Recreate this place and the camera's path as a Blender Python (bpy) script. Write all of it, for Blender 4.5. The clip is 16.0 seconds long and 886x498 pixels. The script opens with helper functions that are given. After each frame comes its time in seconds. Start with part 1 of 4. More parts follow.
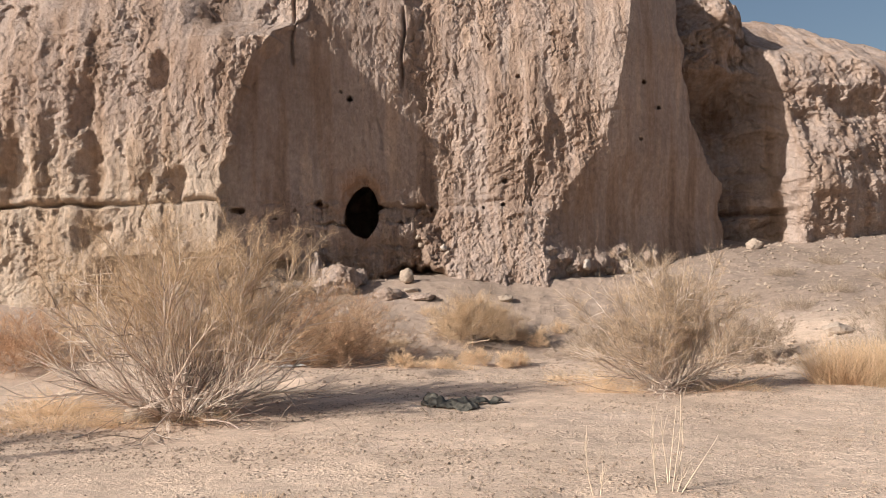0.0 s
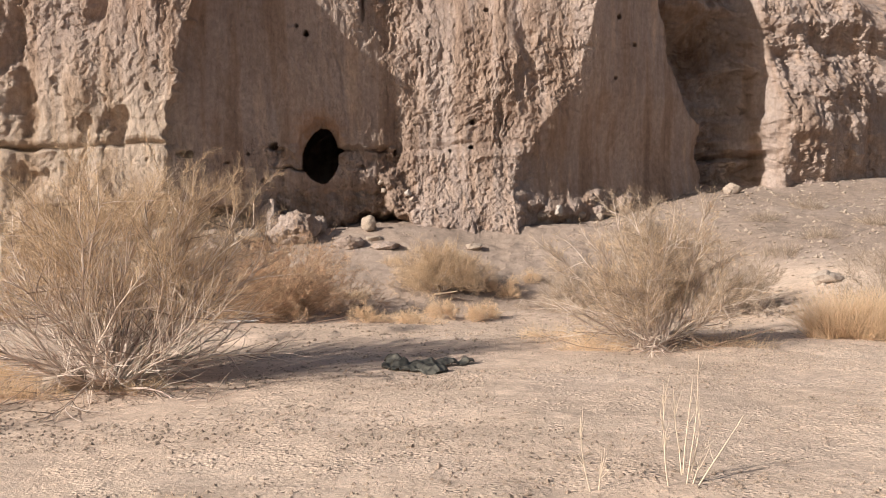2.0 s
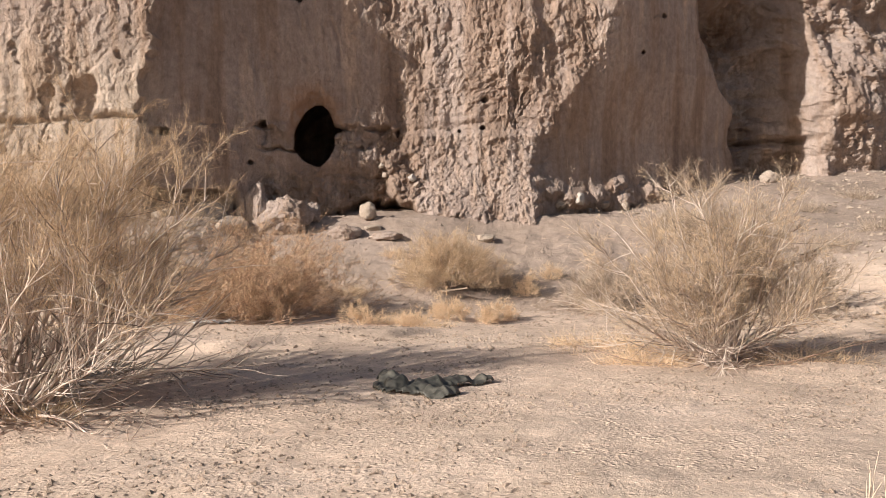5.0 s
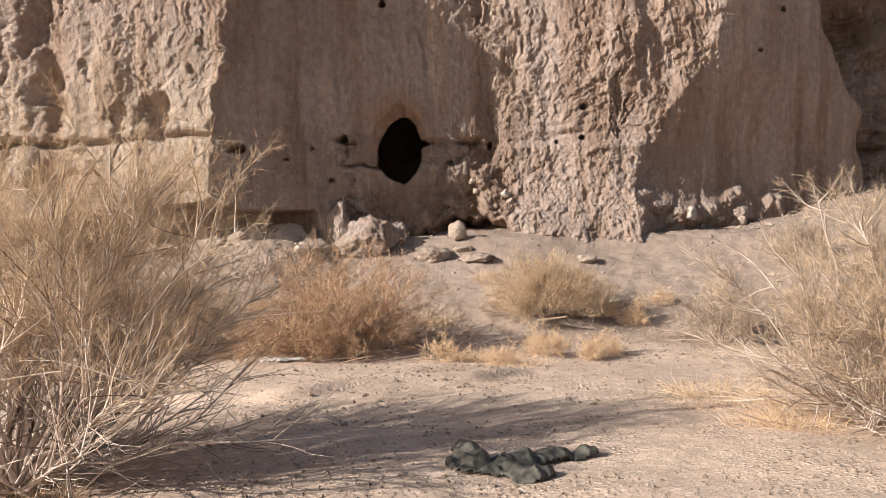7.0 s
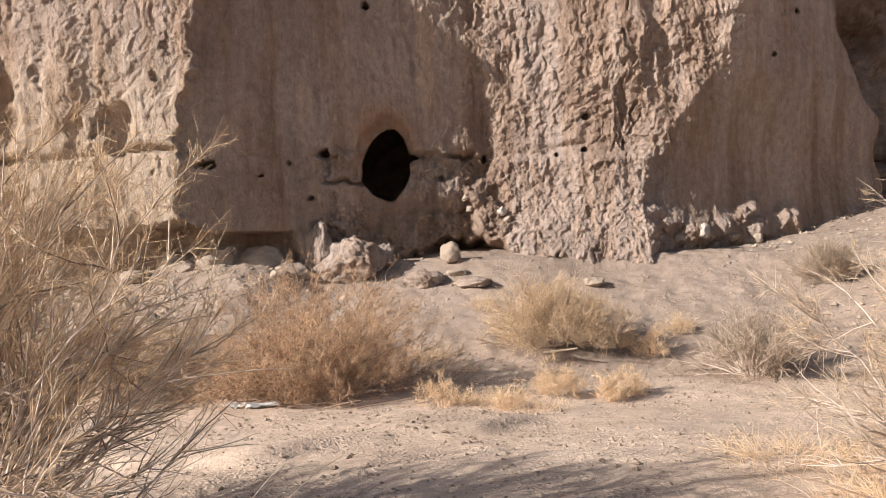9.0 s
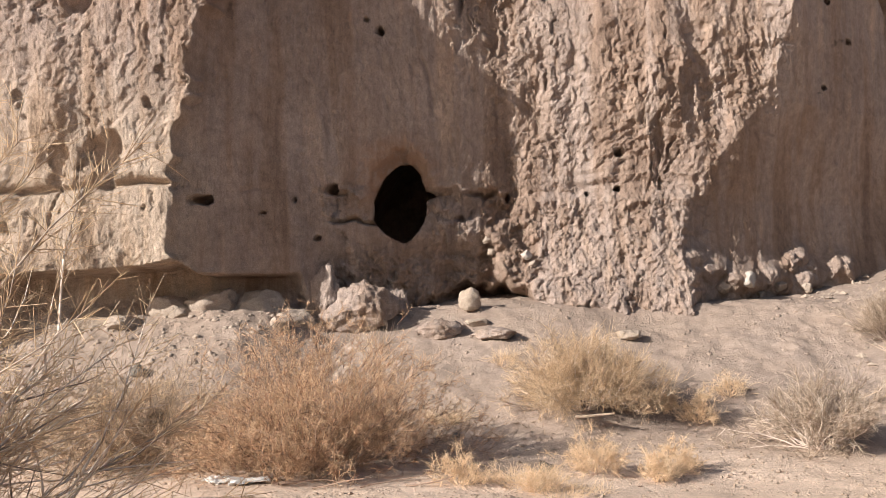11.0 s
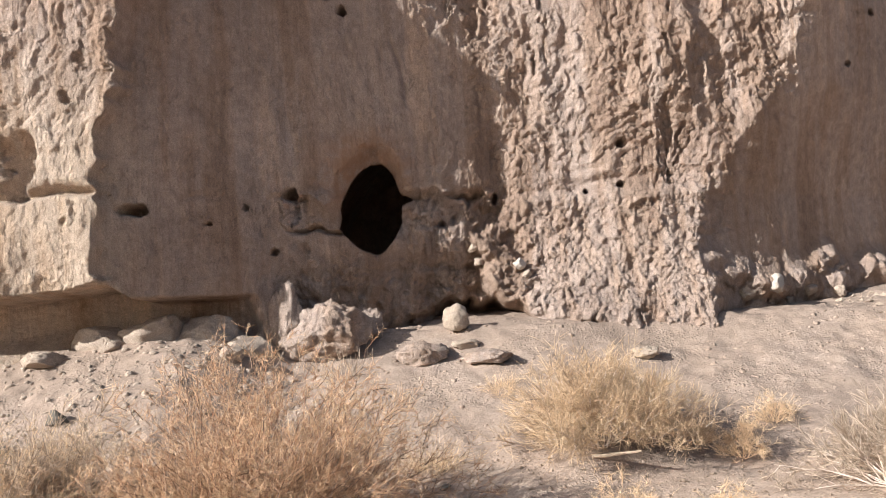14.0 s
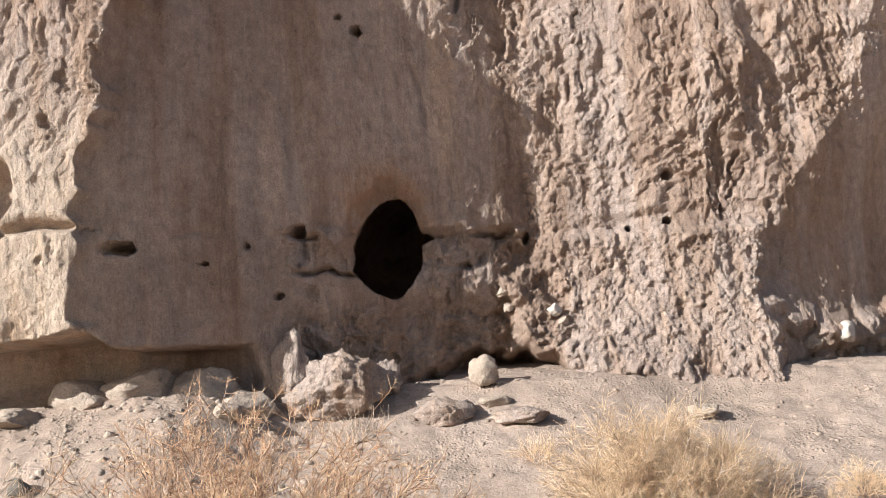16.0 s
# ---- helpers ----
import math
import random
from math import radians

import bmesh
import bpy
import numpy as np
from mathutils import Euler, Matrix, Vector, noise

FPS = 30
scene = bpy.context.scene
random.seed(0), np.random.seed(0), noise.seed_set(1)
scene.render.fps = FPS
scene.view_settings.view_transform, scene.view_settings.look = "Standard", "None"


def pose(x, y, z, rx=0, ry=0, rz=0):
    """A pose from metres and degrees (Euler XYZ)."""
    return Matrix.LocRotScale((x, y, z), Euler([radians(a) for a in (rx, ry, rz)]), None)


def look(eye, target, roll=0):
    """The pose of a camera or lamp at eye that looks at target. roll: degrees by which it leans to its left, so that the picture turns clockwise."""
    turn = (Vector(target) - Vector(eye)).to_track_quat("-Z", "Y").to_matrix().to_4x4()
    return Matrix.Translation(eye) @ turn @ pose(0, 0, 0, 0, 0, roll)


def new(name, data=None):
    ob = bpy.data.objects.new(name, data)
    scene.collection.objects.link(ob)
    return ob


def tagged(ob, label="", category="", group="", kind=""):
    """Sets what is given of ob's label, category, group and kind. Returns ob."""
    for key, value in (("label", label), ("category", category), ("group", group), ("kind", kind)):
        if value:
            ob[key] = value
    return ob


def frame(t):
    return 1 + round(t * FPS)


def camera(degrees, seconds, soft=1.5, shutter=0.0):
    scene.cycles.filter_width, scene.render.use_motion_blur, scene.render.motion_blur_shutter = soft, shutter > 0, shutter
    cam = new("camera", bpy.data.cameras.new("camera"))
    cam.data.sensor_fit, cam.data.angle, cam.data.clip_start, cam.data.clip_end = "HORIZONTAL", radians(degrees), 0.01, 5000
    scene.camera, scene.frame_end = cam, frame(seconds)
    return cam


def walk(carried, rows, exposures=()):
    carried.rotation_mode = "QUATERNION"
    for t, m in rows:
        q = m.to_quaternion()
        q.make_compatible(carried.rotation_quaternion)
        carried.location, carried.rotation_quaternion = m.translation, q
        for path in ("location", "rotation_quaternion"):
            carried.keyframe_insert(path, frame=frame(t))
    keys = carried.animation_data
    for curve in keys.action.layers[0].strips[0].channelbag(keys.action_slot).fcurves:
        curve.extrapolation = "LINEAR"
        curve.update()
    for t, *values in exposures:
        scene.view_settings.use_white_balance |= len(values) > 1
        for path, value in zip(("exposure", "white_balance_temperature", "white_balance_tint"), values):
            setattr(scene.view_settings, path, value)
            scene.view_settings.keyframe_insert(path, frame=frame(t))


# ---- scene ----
cam = camera(49.3, 16.0, soft=0.65)
METRES, EYE, TILT, LEAN, TURN = 12.1, 1.5, 0.0, 0.0, 0.0
ROWS = [
    (0.0, 0.0, 0.0, 0.0, 0.03, 1.93, 1.0),
    (0.5, 0.0025, 0.0238, 0.0001, 2.63, 1.57, 1.79),
    (1.0, 0.0059, 0.0501, 0.0005, 2.46, -0.47, 1.29),
    (1.5, 0.0001, 0.0837, 0.0001, -0.39, -1.45, 0.2),
    (2.0, 0.0024, 0.1085, -0.001, -2.0, -1.19, 1.28),
    (2.5, 0.0055, 0.134, -0.0005, -2.12, -1.78, 1.1),
    (3.0, 0.002, 0.1636, -0.0061, -3.8, -1.82, 2.36),
    (3.5, 0.0024, 0.1926, -0.0131, -4.95, -1.37, 2.6),
    (6.0, 0.0139, 0.3813, -0.0091, 0.65, -1.51, 0.49),
    (6.5, 0.0186, 0.4134, -0.0028, 1.08, -1.09, 1.5),
    (7.0, 0.0157, 0.4351, -0.0015, 4.29, -0.52, 1.69),
    (7.5, 0.0078, 0.4619, 0.0027, 6.3, -0.56, 2.23),
    (8.0, 0.0057, 0.4863, 0.0004, 6.87, 0.08, 2.45),
    (8.5, 0.0046, 0.524, 0.0003, 7.46, 3.71, 3.18),
    (9.0, -0.0046, 0.5682, 0.0019, 3.35, 0.67, 2.24),
    (11.5, -0.0172, 0.7185, 0.0112, 4.4, 3.67, 1.36),
    (12.0, -0.0212, 0.7497, 0.0087, 2.22, 3.79, 0.96),
    (12.5, -0.023, 0.7776, 0.008, 1.08, 3.41, 1.59),
    (13.0, -0.021, 0.8105, 0.009, 3.47, 4.13, 2.29),
    (13.5, -0.0232, 0.8425, 0.0059, 3.14, 4.22, 2.39),
    (14.0, -0.0262, 0.869, 0.007, 3.33, 4.43, 3.58),
    (14.5, -0.0281, 0.903, 0.0069, 6.12, 5.82, 4.06),
    (15.0, -0.0339, 0.9295, 0.0055, 6.06, 6.55, 2.81),
    (15.5, -0.0388, 0.9587, 0.0071, 3.38, 7.13, 3.25),
    (16.0, -0.035, 0.9886, 0.0068, 4.74, 7.69, 3.52),
]
walk_rows = [(t, pose(0, 0, EYE, TILT, LEAN, TURN) @ pose(METRES * x, METRES * y, METRES * z, 90 + pitch, roll, yaw)) for t, x, y, z, yaw, pitch, roll in ROWS]
EXPOSURES = [(0.0, 0.37, 6500, 10), (8.0, 0.53, 6400, 10), (12.5, 0.70, 6250, 9), (16.0, 0.88, 5950, 6)]
walk(cam, walk_rows, EXPOSURES)

# ---- world, sun ----
SUN_AZ, SUN_EL = 32.0, 26.3          # heading of the sunlight from the x axis, height above the horizon
world = bpy.data.worlds.new("sky")
scene.world = world
world.use_nodes = True
wn = world.node_tree
sky = wn.nodes.new("ShaderNodeTexSky")
sky.sky_type = "NISHITA"
sky.sun_disc = False
sky.sun_elevation = radians(SUN_EL)
sky.sun_rotation = radians(270 - SUN_AZ)
sky.dust_density = 2.5
wn.links.new(sky.outputs[0], wn.nodes["Background"].inputs[0])
wn.nodes["Background"].inputs[1].default_value = 0.063
sun_data = bpy.data.lights.new("sun", "SUN")
sun_data.energy, sun_data.angle, sun_data.color = 5.0, radians(0.5), (1.0, 0.94, 0.86)
sun = new("sun", sun_data)
_a, _e = radians(SUN_AZ), radians(SUN_EL)
SUN_WAY = Vector((math.cos(_a) * math.cos(_e), math.sin(_a) * math.cos(_e), -math.sin(_e)))
sun.matrix_world = look((-30, -20, 30), Vector((-30, -20, 30)) + SUN_WAY)


# ---- noise on arrays ----
def _hash(i, j, k, seed):
    h = (i * 374761393 + j * 668265263 + k * 2147483647 + seed * 1274126177) & 0xFFFFFFFF
    h = ((h ^ (h >> 13)) * 1274126177) & 0xFFFFFFFF
    h = ((h ^ (h >> 16)) * 2246822519) & 0xFFFFFFFF
    return ((h ^ (h >> 15)) & 0xFFFFFF) / float(0xFFFFFF)


def vnoise(x, y, z, seed=0):
    """Smooth value noise in -1..1."""
    x, y, z = np.broadcast_arrays(np.asarray(x, float), np.asarray(y, float), np.asarray(z, float))
    i, j, k = (np.floor(a).astype(np.int64) for a in (x, y, z))
    u, v, w = x - i, y - j, z - k
    u, v, w = (a * a * a * (a * (a * 6 - 15) + 10) for a in (u, v, w))
    out = 0
    for di, fu in ((0, 1 - u), (1, u)):
        for dj, fv in ((0, 1 - v), (1, v)):
            for dk, fw in ((0, 1 - w), (1, w)):
                out = out + fu * fv * fw * _hash(i + di, j + dj, k + dk, seed)
    return out * 2 - 1


def fbm(x, y, z, octaves=4, seed=0, gain=0.5):
    out, amp = 0, 1.0
    for o in range(octaves):
        f = 2.03 ** o
        out = out + amp * vnoise(np.asarray(x) * f + 17.3 * o, np.asarray(y) * f - 9.1 * o, np.asarray(z) * f + 4.7 * o, seed + o)
        amp *= gain
    return out


def cells(x, y, z, seed=0):
    """Distance to the nearest of scattered points, about 0..1: lumps and pebbles."""
    i, j, k = (np.floor(a).astype(np.int64) for a in (x, y, z))
    best = np.full(np.shape(x), 9.0)
    for di in (-1, 0, 1):
        for dj in (-1, 0, 1):
            for dk in (-1, 0, 1):
                a, b, c = i + di, j + dj, k + dk
                d = (a + _hash(a, b, c, seed) - x) ** 2 + (b + _hash(a, b, c, seed + 7) - y) ** 2 + (c + _hash(a, b, c, seed + 13) - z) ** 2
                best = np.minimum(best, d)
    return np.sqrt(best)


def step(a, b, x):
    t = np.clip((x - a) / (b - a), 0, 1)
    return t * t * (3 - 2 * t)


def blob(x, z, cx, cz, rx, rz, soft=0.35):
    """1 inside an ellipse, falling to 0 at its rim."""
    d = np.sqrt(((x - cx) / rx) ** 2 + ((z - cz) / rz) ** 2)
    return 1 - step(1 - soft, 1 + soft, d)


# ---- the lie of the ground ----
def ground_base(x, y):
    x, y = np.asarray(x, float), np.asarray(y, float)
    z = 0.03 + 0.03 * np.sin(x * 0.5 + 1) * step(3, 8, y) - 0.16 * step(13.5, 17.5, y)
    left = step(-2.6, -4.2, x)
    yy = y + 1.0 * left - 0.45 * step(0.3, 2.0, x)
    rise = np.interp(yy, [19, 20, 21, 22, 22.6, 23.2, 24, 26], [0, 0.25, 0.55, 0.98, 1.23, 1.56, 1.63, 1.8])
    rise = rise + 0.08 * left * step(21.5, 22.5, yy)
    rise = np.where(y > 17, rise, 0)
    right = step(4.2, 8.2, x)
    talus = np.clip((y - 14.6) * 0.195, 0, 2.75)
    rise = rise * (1 - right) + np.maximum(talus, 0) * right
    # a low sandy bank along the wash
    bank = 0.10 * step(0.0, 0.35, y - (14.0 + 0.9 * step(-2.2, -0.8, x) + 1.2 * step(-0.9, 0.8, x) + 0.06 * np.sin(x * 7))) * step(1.2, -0.3, x) * step(-7, -4, x)
    return z + rise + bank


def ground_z(x, y):
    x, y = np.asarray(x, float), np.asarray(y, float)
    z = ground_base(x, y)
    z = z + 0.05 * fbm(x * 0.35, y * 0.35, 3.0, 3, 5) + 0.012 * fbm(x * 2.2, y * 2.2, 1.0, 3, 9)
    near = step(16.5, 13.5, y) * step(3.0, 5.0, y) * (np.abs(x) < 12)
    lumps = np.clip(0.55 - cells(x * 11, y * 11, x * 0, 15), 0, 1) * (0.4 + 0.6 * np.clip(fbm(x * 0.9, y * 0.9, 0, 3, 77) + 0.3, 0, 1))
    z = z + near * 0.020 * lumps + 0.005 * fbm(x * 8, y * 8, 0, 3, 79)
    heap = step(19.3, 20.6, y + 0.8 * step(-2, -4, x)) * (np.abs(x) < 14)
    broken = 0.5 - cells(x * 4.5, y * 4.5, x * 0 + 2, 16)
    return z + heap * (0.022 * fbm(x * 4, y * 4, 0, 4, 78, 0.6) + 0.05 * np.clip(broken, -0.2, 1) * np.clip(0.15 + 0.8 * fbm(x * 0.8, y * 0.8, 5, 2, 80) + 0.75 * step(-1.5, -3.5, x), 0, 1.3))


# ---- the lie of the cliff: depth y over x and height ----
def cliff_rim(x):
    return 10.5 + 0.25 * vnoise(x * 0.5, 0, 0, 3) + 0.12 * vnoise(x * 2.1, 0, 0, 4) + 0.3 * step(6.5, 7.5, x) - 2.2 * step(8.9, 10.3, x) - 0.25 * step(11, 16, x)


def edge_left(z):      # where the sunlit block ends and the smooth wall begins
    return np.interp(z, [0, 1.9, 3.1, 3.5, 4.1, 4.9, 5.6, 6.8, 8.0, 10], [-4.92, -4.92, -4.97, -5.0, -4.9, -4.70, -4.74, -4.28, -3.25, -2.8]) + 0.07 * vnoise(z * 3.1, 0, 0, 11) + 0.05 * vnoise(z * 9, 0, 0, 12)


def turn_line(z):      # where the buttress turns away
    return np.interp(z, [0, 2.3, 3.2, 4.0, 4.85, 6.1, 8.0, 10], [2.6, 2.5, 2.65, 3.25, 3.9, 4.35, 4.7, 4.9])


def edge_right(z):     # the same, ragged
    return turn_line(z) + 0.14 * vnoise(z * 1.7, 0, 0, 13) + 0.08 * vnoise(z * 5, 0, 0, 14) + 0.05 * vnoise(z * 13, 0, 0, 10)


def gully_x(z):        # where its turned face ends at the gully
    return np.interp(z, [2.9, 4.2, 5.3, 7.0, 9, 11], [8.05, 8.05, 7.3, 6.85, 6.6, 6.5]) + 0.08 * np.sin(z * 5)


def cliff_y(x, z):
    """The large shape."""
    xl, xr = edge_left(z), turn_line(z)
    lay_back = 0.30 * np.clip(z - 7.9, 0, 9)
    block = 21.54 + 0.03 * (z - 4) + 0.08 * np.sin(x * 0.9) + 0.32 * np.clip(z - 6.6, 0, 9) + lay_back
    block = block + 1.5 * np.clip(z - 7.2, 0, 0.62) * step(-6.6, -4.8, x)
    wall = np.interp(x, [-6, -4.6, -3.6, -2.9, -2.2, -1.2, -0.2, 0.8, 1.6, 2.4, 3.4, 6, 40], [21.2, 22.02, 22.72, 23.14, 23.52, 23.95, 24.2, 24.3, 24.35, 24.3, 24.35, 24.5, 26])
    wall = wall + 0.07 * (z - 4.0) + lay_back
    slope = np.interp(z, [2.0, 4.0, 6.5], [0.60, 0.74, 1.0])
    turn = 24.3 + 0.05 * (z - 4) + slope * (x - xr) + lay_back
    y = np.where(x > xr, np.maximum(wall, turn), wall)
    y = np.where(x < xl, block, np.minimum(y, block + np.maximum(x - xl, 0) * 6.0))
    # the gully and the far cliff to the right
    xg = gully_x(z)
    deep = step(0.0, 0.2, x - xg)
    back = np.interp(x, [6, 7.5, 9, 10.2, 11, 13, 18, 30, 60], [29.8, 29.5, 29.0, 28.15, 28.2, 28.9, 30.5, 34, 39])
    back = back + 0.22 * (z - 4.0) + 0.35 * np.clip(z - 7.0, 0, 9) - 0.4 * step(6.9, 7.3, z) * step(9.0, 10.5, x) + 0.2 * step(4.0, 3.6, z)
    back = back - 0.7 * blob(x, z, 11.9, 4.2, 1.6, 1.6, 0.5) - 0.9 * step(7.2, 6.2, z) * step(8.6, 9.6, x) * step(10.9, 10.3, x) * 0.4
    # a sunlit shoulder closes the gully above, over a dark crag
    shoulder = step(6.9, 7.9, z + 0.35 * vnoise(x * 1.4, 0, z, 92)) * step(9.9, 8.3, x)
    back = back - 2.3 * shoulder + 0.5 * blob(x, z, 8.0, 6.5, 1.0, 0.9, 0.5)
    y = np.where(x > xg - 0.01, y * (1 - deep) + back * deep, y)
    return y


CAVE = (-1.98, 3.21)


def cliff_full(x, z):
    y0 = cliff_y(x, z)
    xl, xr = edge_left(z), edge_right(z)
    smooth = step(-0.05, 0.12, x - xl) * (1 - step(-1.0, -0.2, x + 0.35 * (z - 4) * 0.6)) * step(1.6, 2.4, z)
    smooth = smooth * (1 - 0.85 * step(3.55, 3.3, z) * step(-3.3, -2.9, x))
    smooth = np.maximum(smooth, step(-0.1, 0.7, x - xr) * step(0.2, -0.1, x - gully_x(z)) * step(1.5, 2.2, z) * 0.9)
    rough = 1 - 0.88 * smooth
    d = 0
    # broad hollows and bulges
    d = d + rough * 0.16 * fbm(x * 0.55, y0 * 0.3, z * 0.33, 3, 21)
    # rain flutes, rills, flaked ledges and crumbs
    wx, wz = x + 0.10 * fbm(x * 1.7, y0, z * 1.7, 3, 25), z + 0.12 * fbm(x * 1.7, y0, z * 1.7, 3, 26)
    worn = np.clip(0.9 + 0.9 * fbm(x * 0.7, y0 * 0.4, z * 0.6, 3, 27), 0.4, 1.5) * rough * (1 - 0.55 * step(-6.8, -6.0, x) * step(-4.6, -4.9, x) * step(6.5, 5.5, z))
    wx, wz = wx + 0.06 * fbm(x * 5, y0, z * 5, 3, 23, 0.6), wz + 0.06 * fbm(x * 5, y0 + 4, z * 5, 3, 24, 0.6)
    d = d + rough * 0.050 * fbm(wx * 2.2, y0 * 0.8, wz * 0.42, 4, 31, 0.5)
    rill = np.clip(1 - 5.0 * np.abs(fbm(wx * 2.6, y0 * 0.3, wz * 0.28, 3, 33, 0.55)), 0, 1)
    d = d + worn * 0.035 * rill * np.clip(0.3 + 1.2 * fbm(x * 0.9, 0, z * 0.7, 2, 34), 0, 1)
    flake = 2.0 * fbm(wx * 1.2, y0 * 0.5, wz * 0.6, 4, 36, 0.5)
    d = d + worn * 0.030 * (np.floor(flake) + step(0.0, 0.22, flake - np.floor(flake)))
    d = d + worn * 0.027 * fbm(wx * 5.5, y0 * 4, wz * 4.2, 4, 46, 0.7)
    crumb = fbm(wx * 13, y0 * 9, wz * 11, 3, 48, 0.75)
    d = d + worn * 0.018 * np.clip(crumb, -0.35, 1.0)
    cx9, cz9 = wx + 0.05 * fbm(x * 8, 0, z * 8, 2, 28), wz + 0.05 * fbm(x * 8, 3, z * 8, 2, 29)
    # torn pockets
    pock = fbm(wx * 1.7, y0, wz * 0.8, 5, 47, 0.6)
    d = d + rough * 0.09 * step(0.60, 0.85, pock)
    d = d + (1 - rough) * (0.05 * fbm(x * 1.3, y0 * 0.3, z * 0.5, 4, 51) + 0.030 * fbm(wx * 5, y0 * 0.3, z * 0.55, 4, 53) + 0.016 * fbm(x * 11, y0 * 5, z * 6, 3, 55, 0.65))
    peel = 1.6 * fbm(wx * 1.6, 3.0, wz * 0.7, 4, 56, 0.5)
    d = d + (1 - rough) * 0.016 * (np.floor(peel) + step(0.0, 0.2, peel - np.floor(peel)))
    hair = np.abs(fbm(wx * 1.9, 7.0, wz * 0.5, 4, 57, 0.55))
    d = d + (1 - rough) * 0.035 * np.clip(1 - hair / 0.022, 0, 1) * np.clip(0.2 + 1.6 * vnoise(x * 0.9, 0, z * 0.9, 58), 0, 1)
    # bedding plane: a groove under a thin ledge
    zb = 3.42 + 0.04 * np.sin(x * 0.8) + 0.05 * vnoise(x * 1.3, 0, 0, 61) + 0.03 * (x + 2) * step(-2, 3, x)
    lefts = step(0.1, -0.1, x - xl)
    groove = np.exp(-((z - zb + 0.06 + 0.03 * vnoise(x * 4, 0, 0, 64)) / 0.05) ** 2)
    d = d + groove * (0.34 * lefts * (0.6 + 0.4 * vnoise(x * 1.1, 0, 0, 63)) + (1 - lefts) * 0.03 * (0.4 + np.clip(vnoise(x * 2.0, 0, 0, 65), 0, 1)) * step(4.2, 3.4, x))
    d = d - np.exp(-((z - zb - 0.10) / 0.06) ** 2) * (0.03 * lefts + 0.03 * step(0.6, 1.2, x) * step(2.7, 2.4, x))
    # thin beds above and below it
    d = d + (0.005 + 0.012 * lefts + 0.008 * step(0.2, 0.8, x)) * np.sin(z * 34 + 4 * vnoise(x * 0.9, 0, z, 66)) * np.clip(0.5 + vnoise(x * 1.3, 0, z * 3, 67), 0, 1) * np.exp(-((z - zb - 0.2) / 0.35) ** 2) * step(xr + 0.2, xr - 0.2, x)
    # lower left: smooth yellowish block over an undercut
    under = step(-3.35, -3.8, x - 0.4 * (2.1 - z) + 0.12 * vnoise(x * 3, 0, z * 3, 75)) * step(-7.7, -7.2, x)
    ceil_z = np.interp(x, [-7, -6.1, -5.4, -4.97, -4.86, -4.7, -4.1, -3.4], [2.16, 2.2, 2.24, 2.31, 2.22, 2.1, 2.1, 2.11]) + 0.02 * vnoise(x * 3, 0, 0, 71)
    hollow = under * step(0.03, -0.03, z - ceil_z)
    recess = 22.85 + 0.26 * (x + 4.8) + 0.05 * fbm(x * 1.5, 0, z * 5, 4, 72) - 0.45 * step(1.75, 1.35, z)
    d = d * (1 - hollow) + (recess - y0) * hollow
    # buttress toe of gravelly earth
    toe = step(-0.08, 0.22, x - np.interp(z, [1.3, 1.6, 2.0, 2.4, 2.8, 3.2], [0.02, 0.0, -0.42, -0.62, -0.55, -0.2]) + 0.10 * vnoise(z * 4, 0, 0, 88)) * step(0.25, -0.1, x - xr) * step(3.42, 3.2, z)
    d = d - toe * (0.16 + 0.62 * step(3.0, 1.0, z) ** 1.2)
    peb = cells(cx9 * 12, y0 * 9.5, cz9 * 12, 81)
    peb2 = cells(cx9 * 4.5, y0 * 3.3, cz9 * 4.0, 83)
    d = d - toe * (0.035 * (0.6 - peb) + 0.05 * (0.6 - peb2) - 0.026 * fbm(x * 9, y0 * 6, z * 9, 4, 87, 0.75))
    # broken earth along the foot to the right, and below the cave
    foot = step(xr - 0.2, xr + 0.3, x) * step(2.45, 1.95, z + 0.25 * vnoise(x * 2.3, 0, 0, 84)) * step(6.5, 5.5, x)
    toe_lumps = 0.6 - cells(cx9 * 2.1, y0 * 1.2, cz9 * 1.9, 85)
    d = d - 0.38 * np.clip(toe_lumps, -0.1, 1) * step(1.95, 1.35, z) * step(-0.2, 0.5, x) * step(6.6, 5.8, x)
    d = d - foot * (0.20 + 0.55 * (0.6 - cells(wx * 2.6, y0 * 0.5, wz * 2.4, 82)) + 0.03 * (1 - peb) + 0.02 * crumb)
    under_cave = step(-3.2, -2.8, x) * step(-0.1, -0.6, x) * step(2.75, 2.3, z)
    d = d + under_cave * (0.26 + 0.06 * fbm(x * 6, y0 * 4, z * 6, 4, 86, 0.7) - 0.10 * (0.7 - peb2) - 0.20 * blob(x, z, -2.55, 2.2, 0.55, 0.7, 0.5)) + 0.9 * blob(x + 0.1 * fbm(x * 5, 0, z * 5, 2, 73), z + 0.08 * fbm(x * 5, 4, z * 5, 2, 74), -0.68, 1.52, 0.78, 0.32, 0.3)
    # strata in the gully
    far = step(-0.05, 0.3, x - gully_x(z))
    crag = 2.4 * fbm(x * 0.8 + 0.1 * z, 1.0, z * 1.1, 4, 90, 0.55)
    d = d + far * (0.05 + 0.08 * step(10.3, 9.6, x)) * (np.floor(crag) + step(0, 0.15, crag - np.floor(crag)))
    d = d + far * 0.05 * fbm(x * 3.5, y0 * 2, z * 3.0, 4, 89, 0.6)
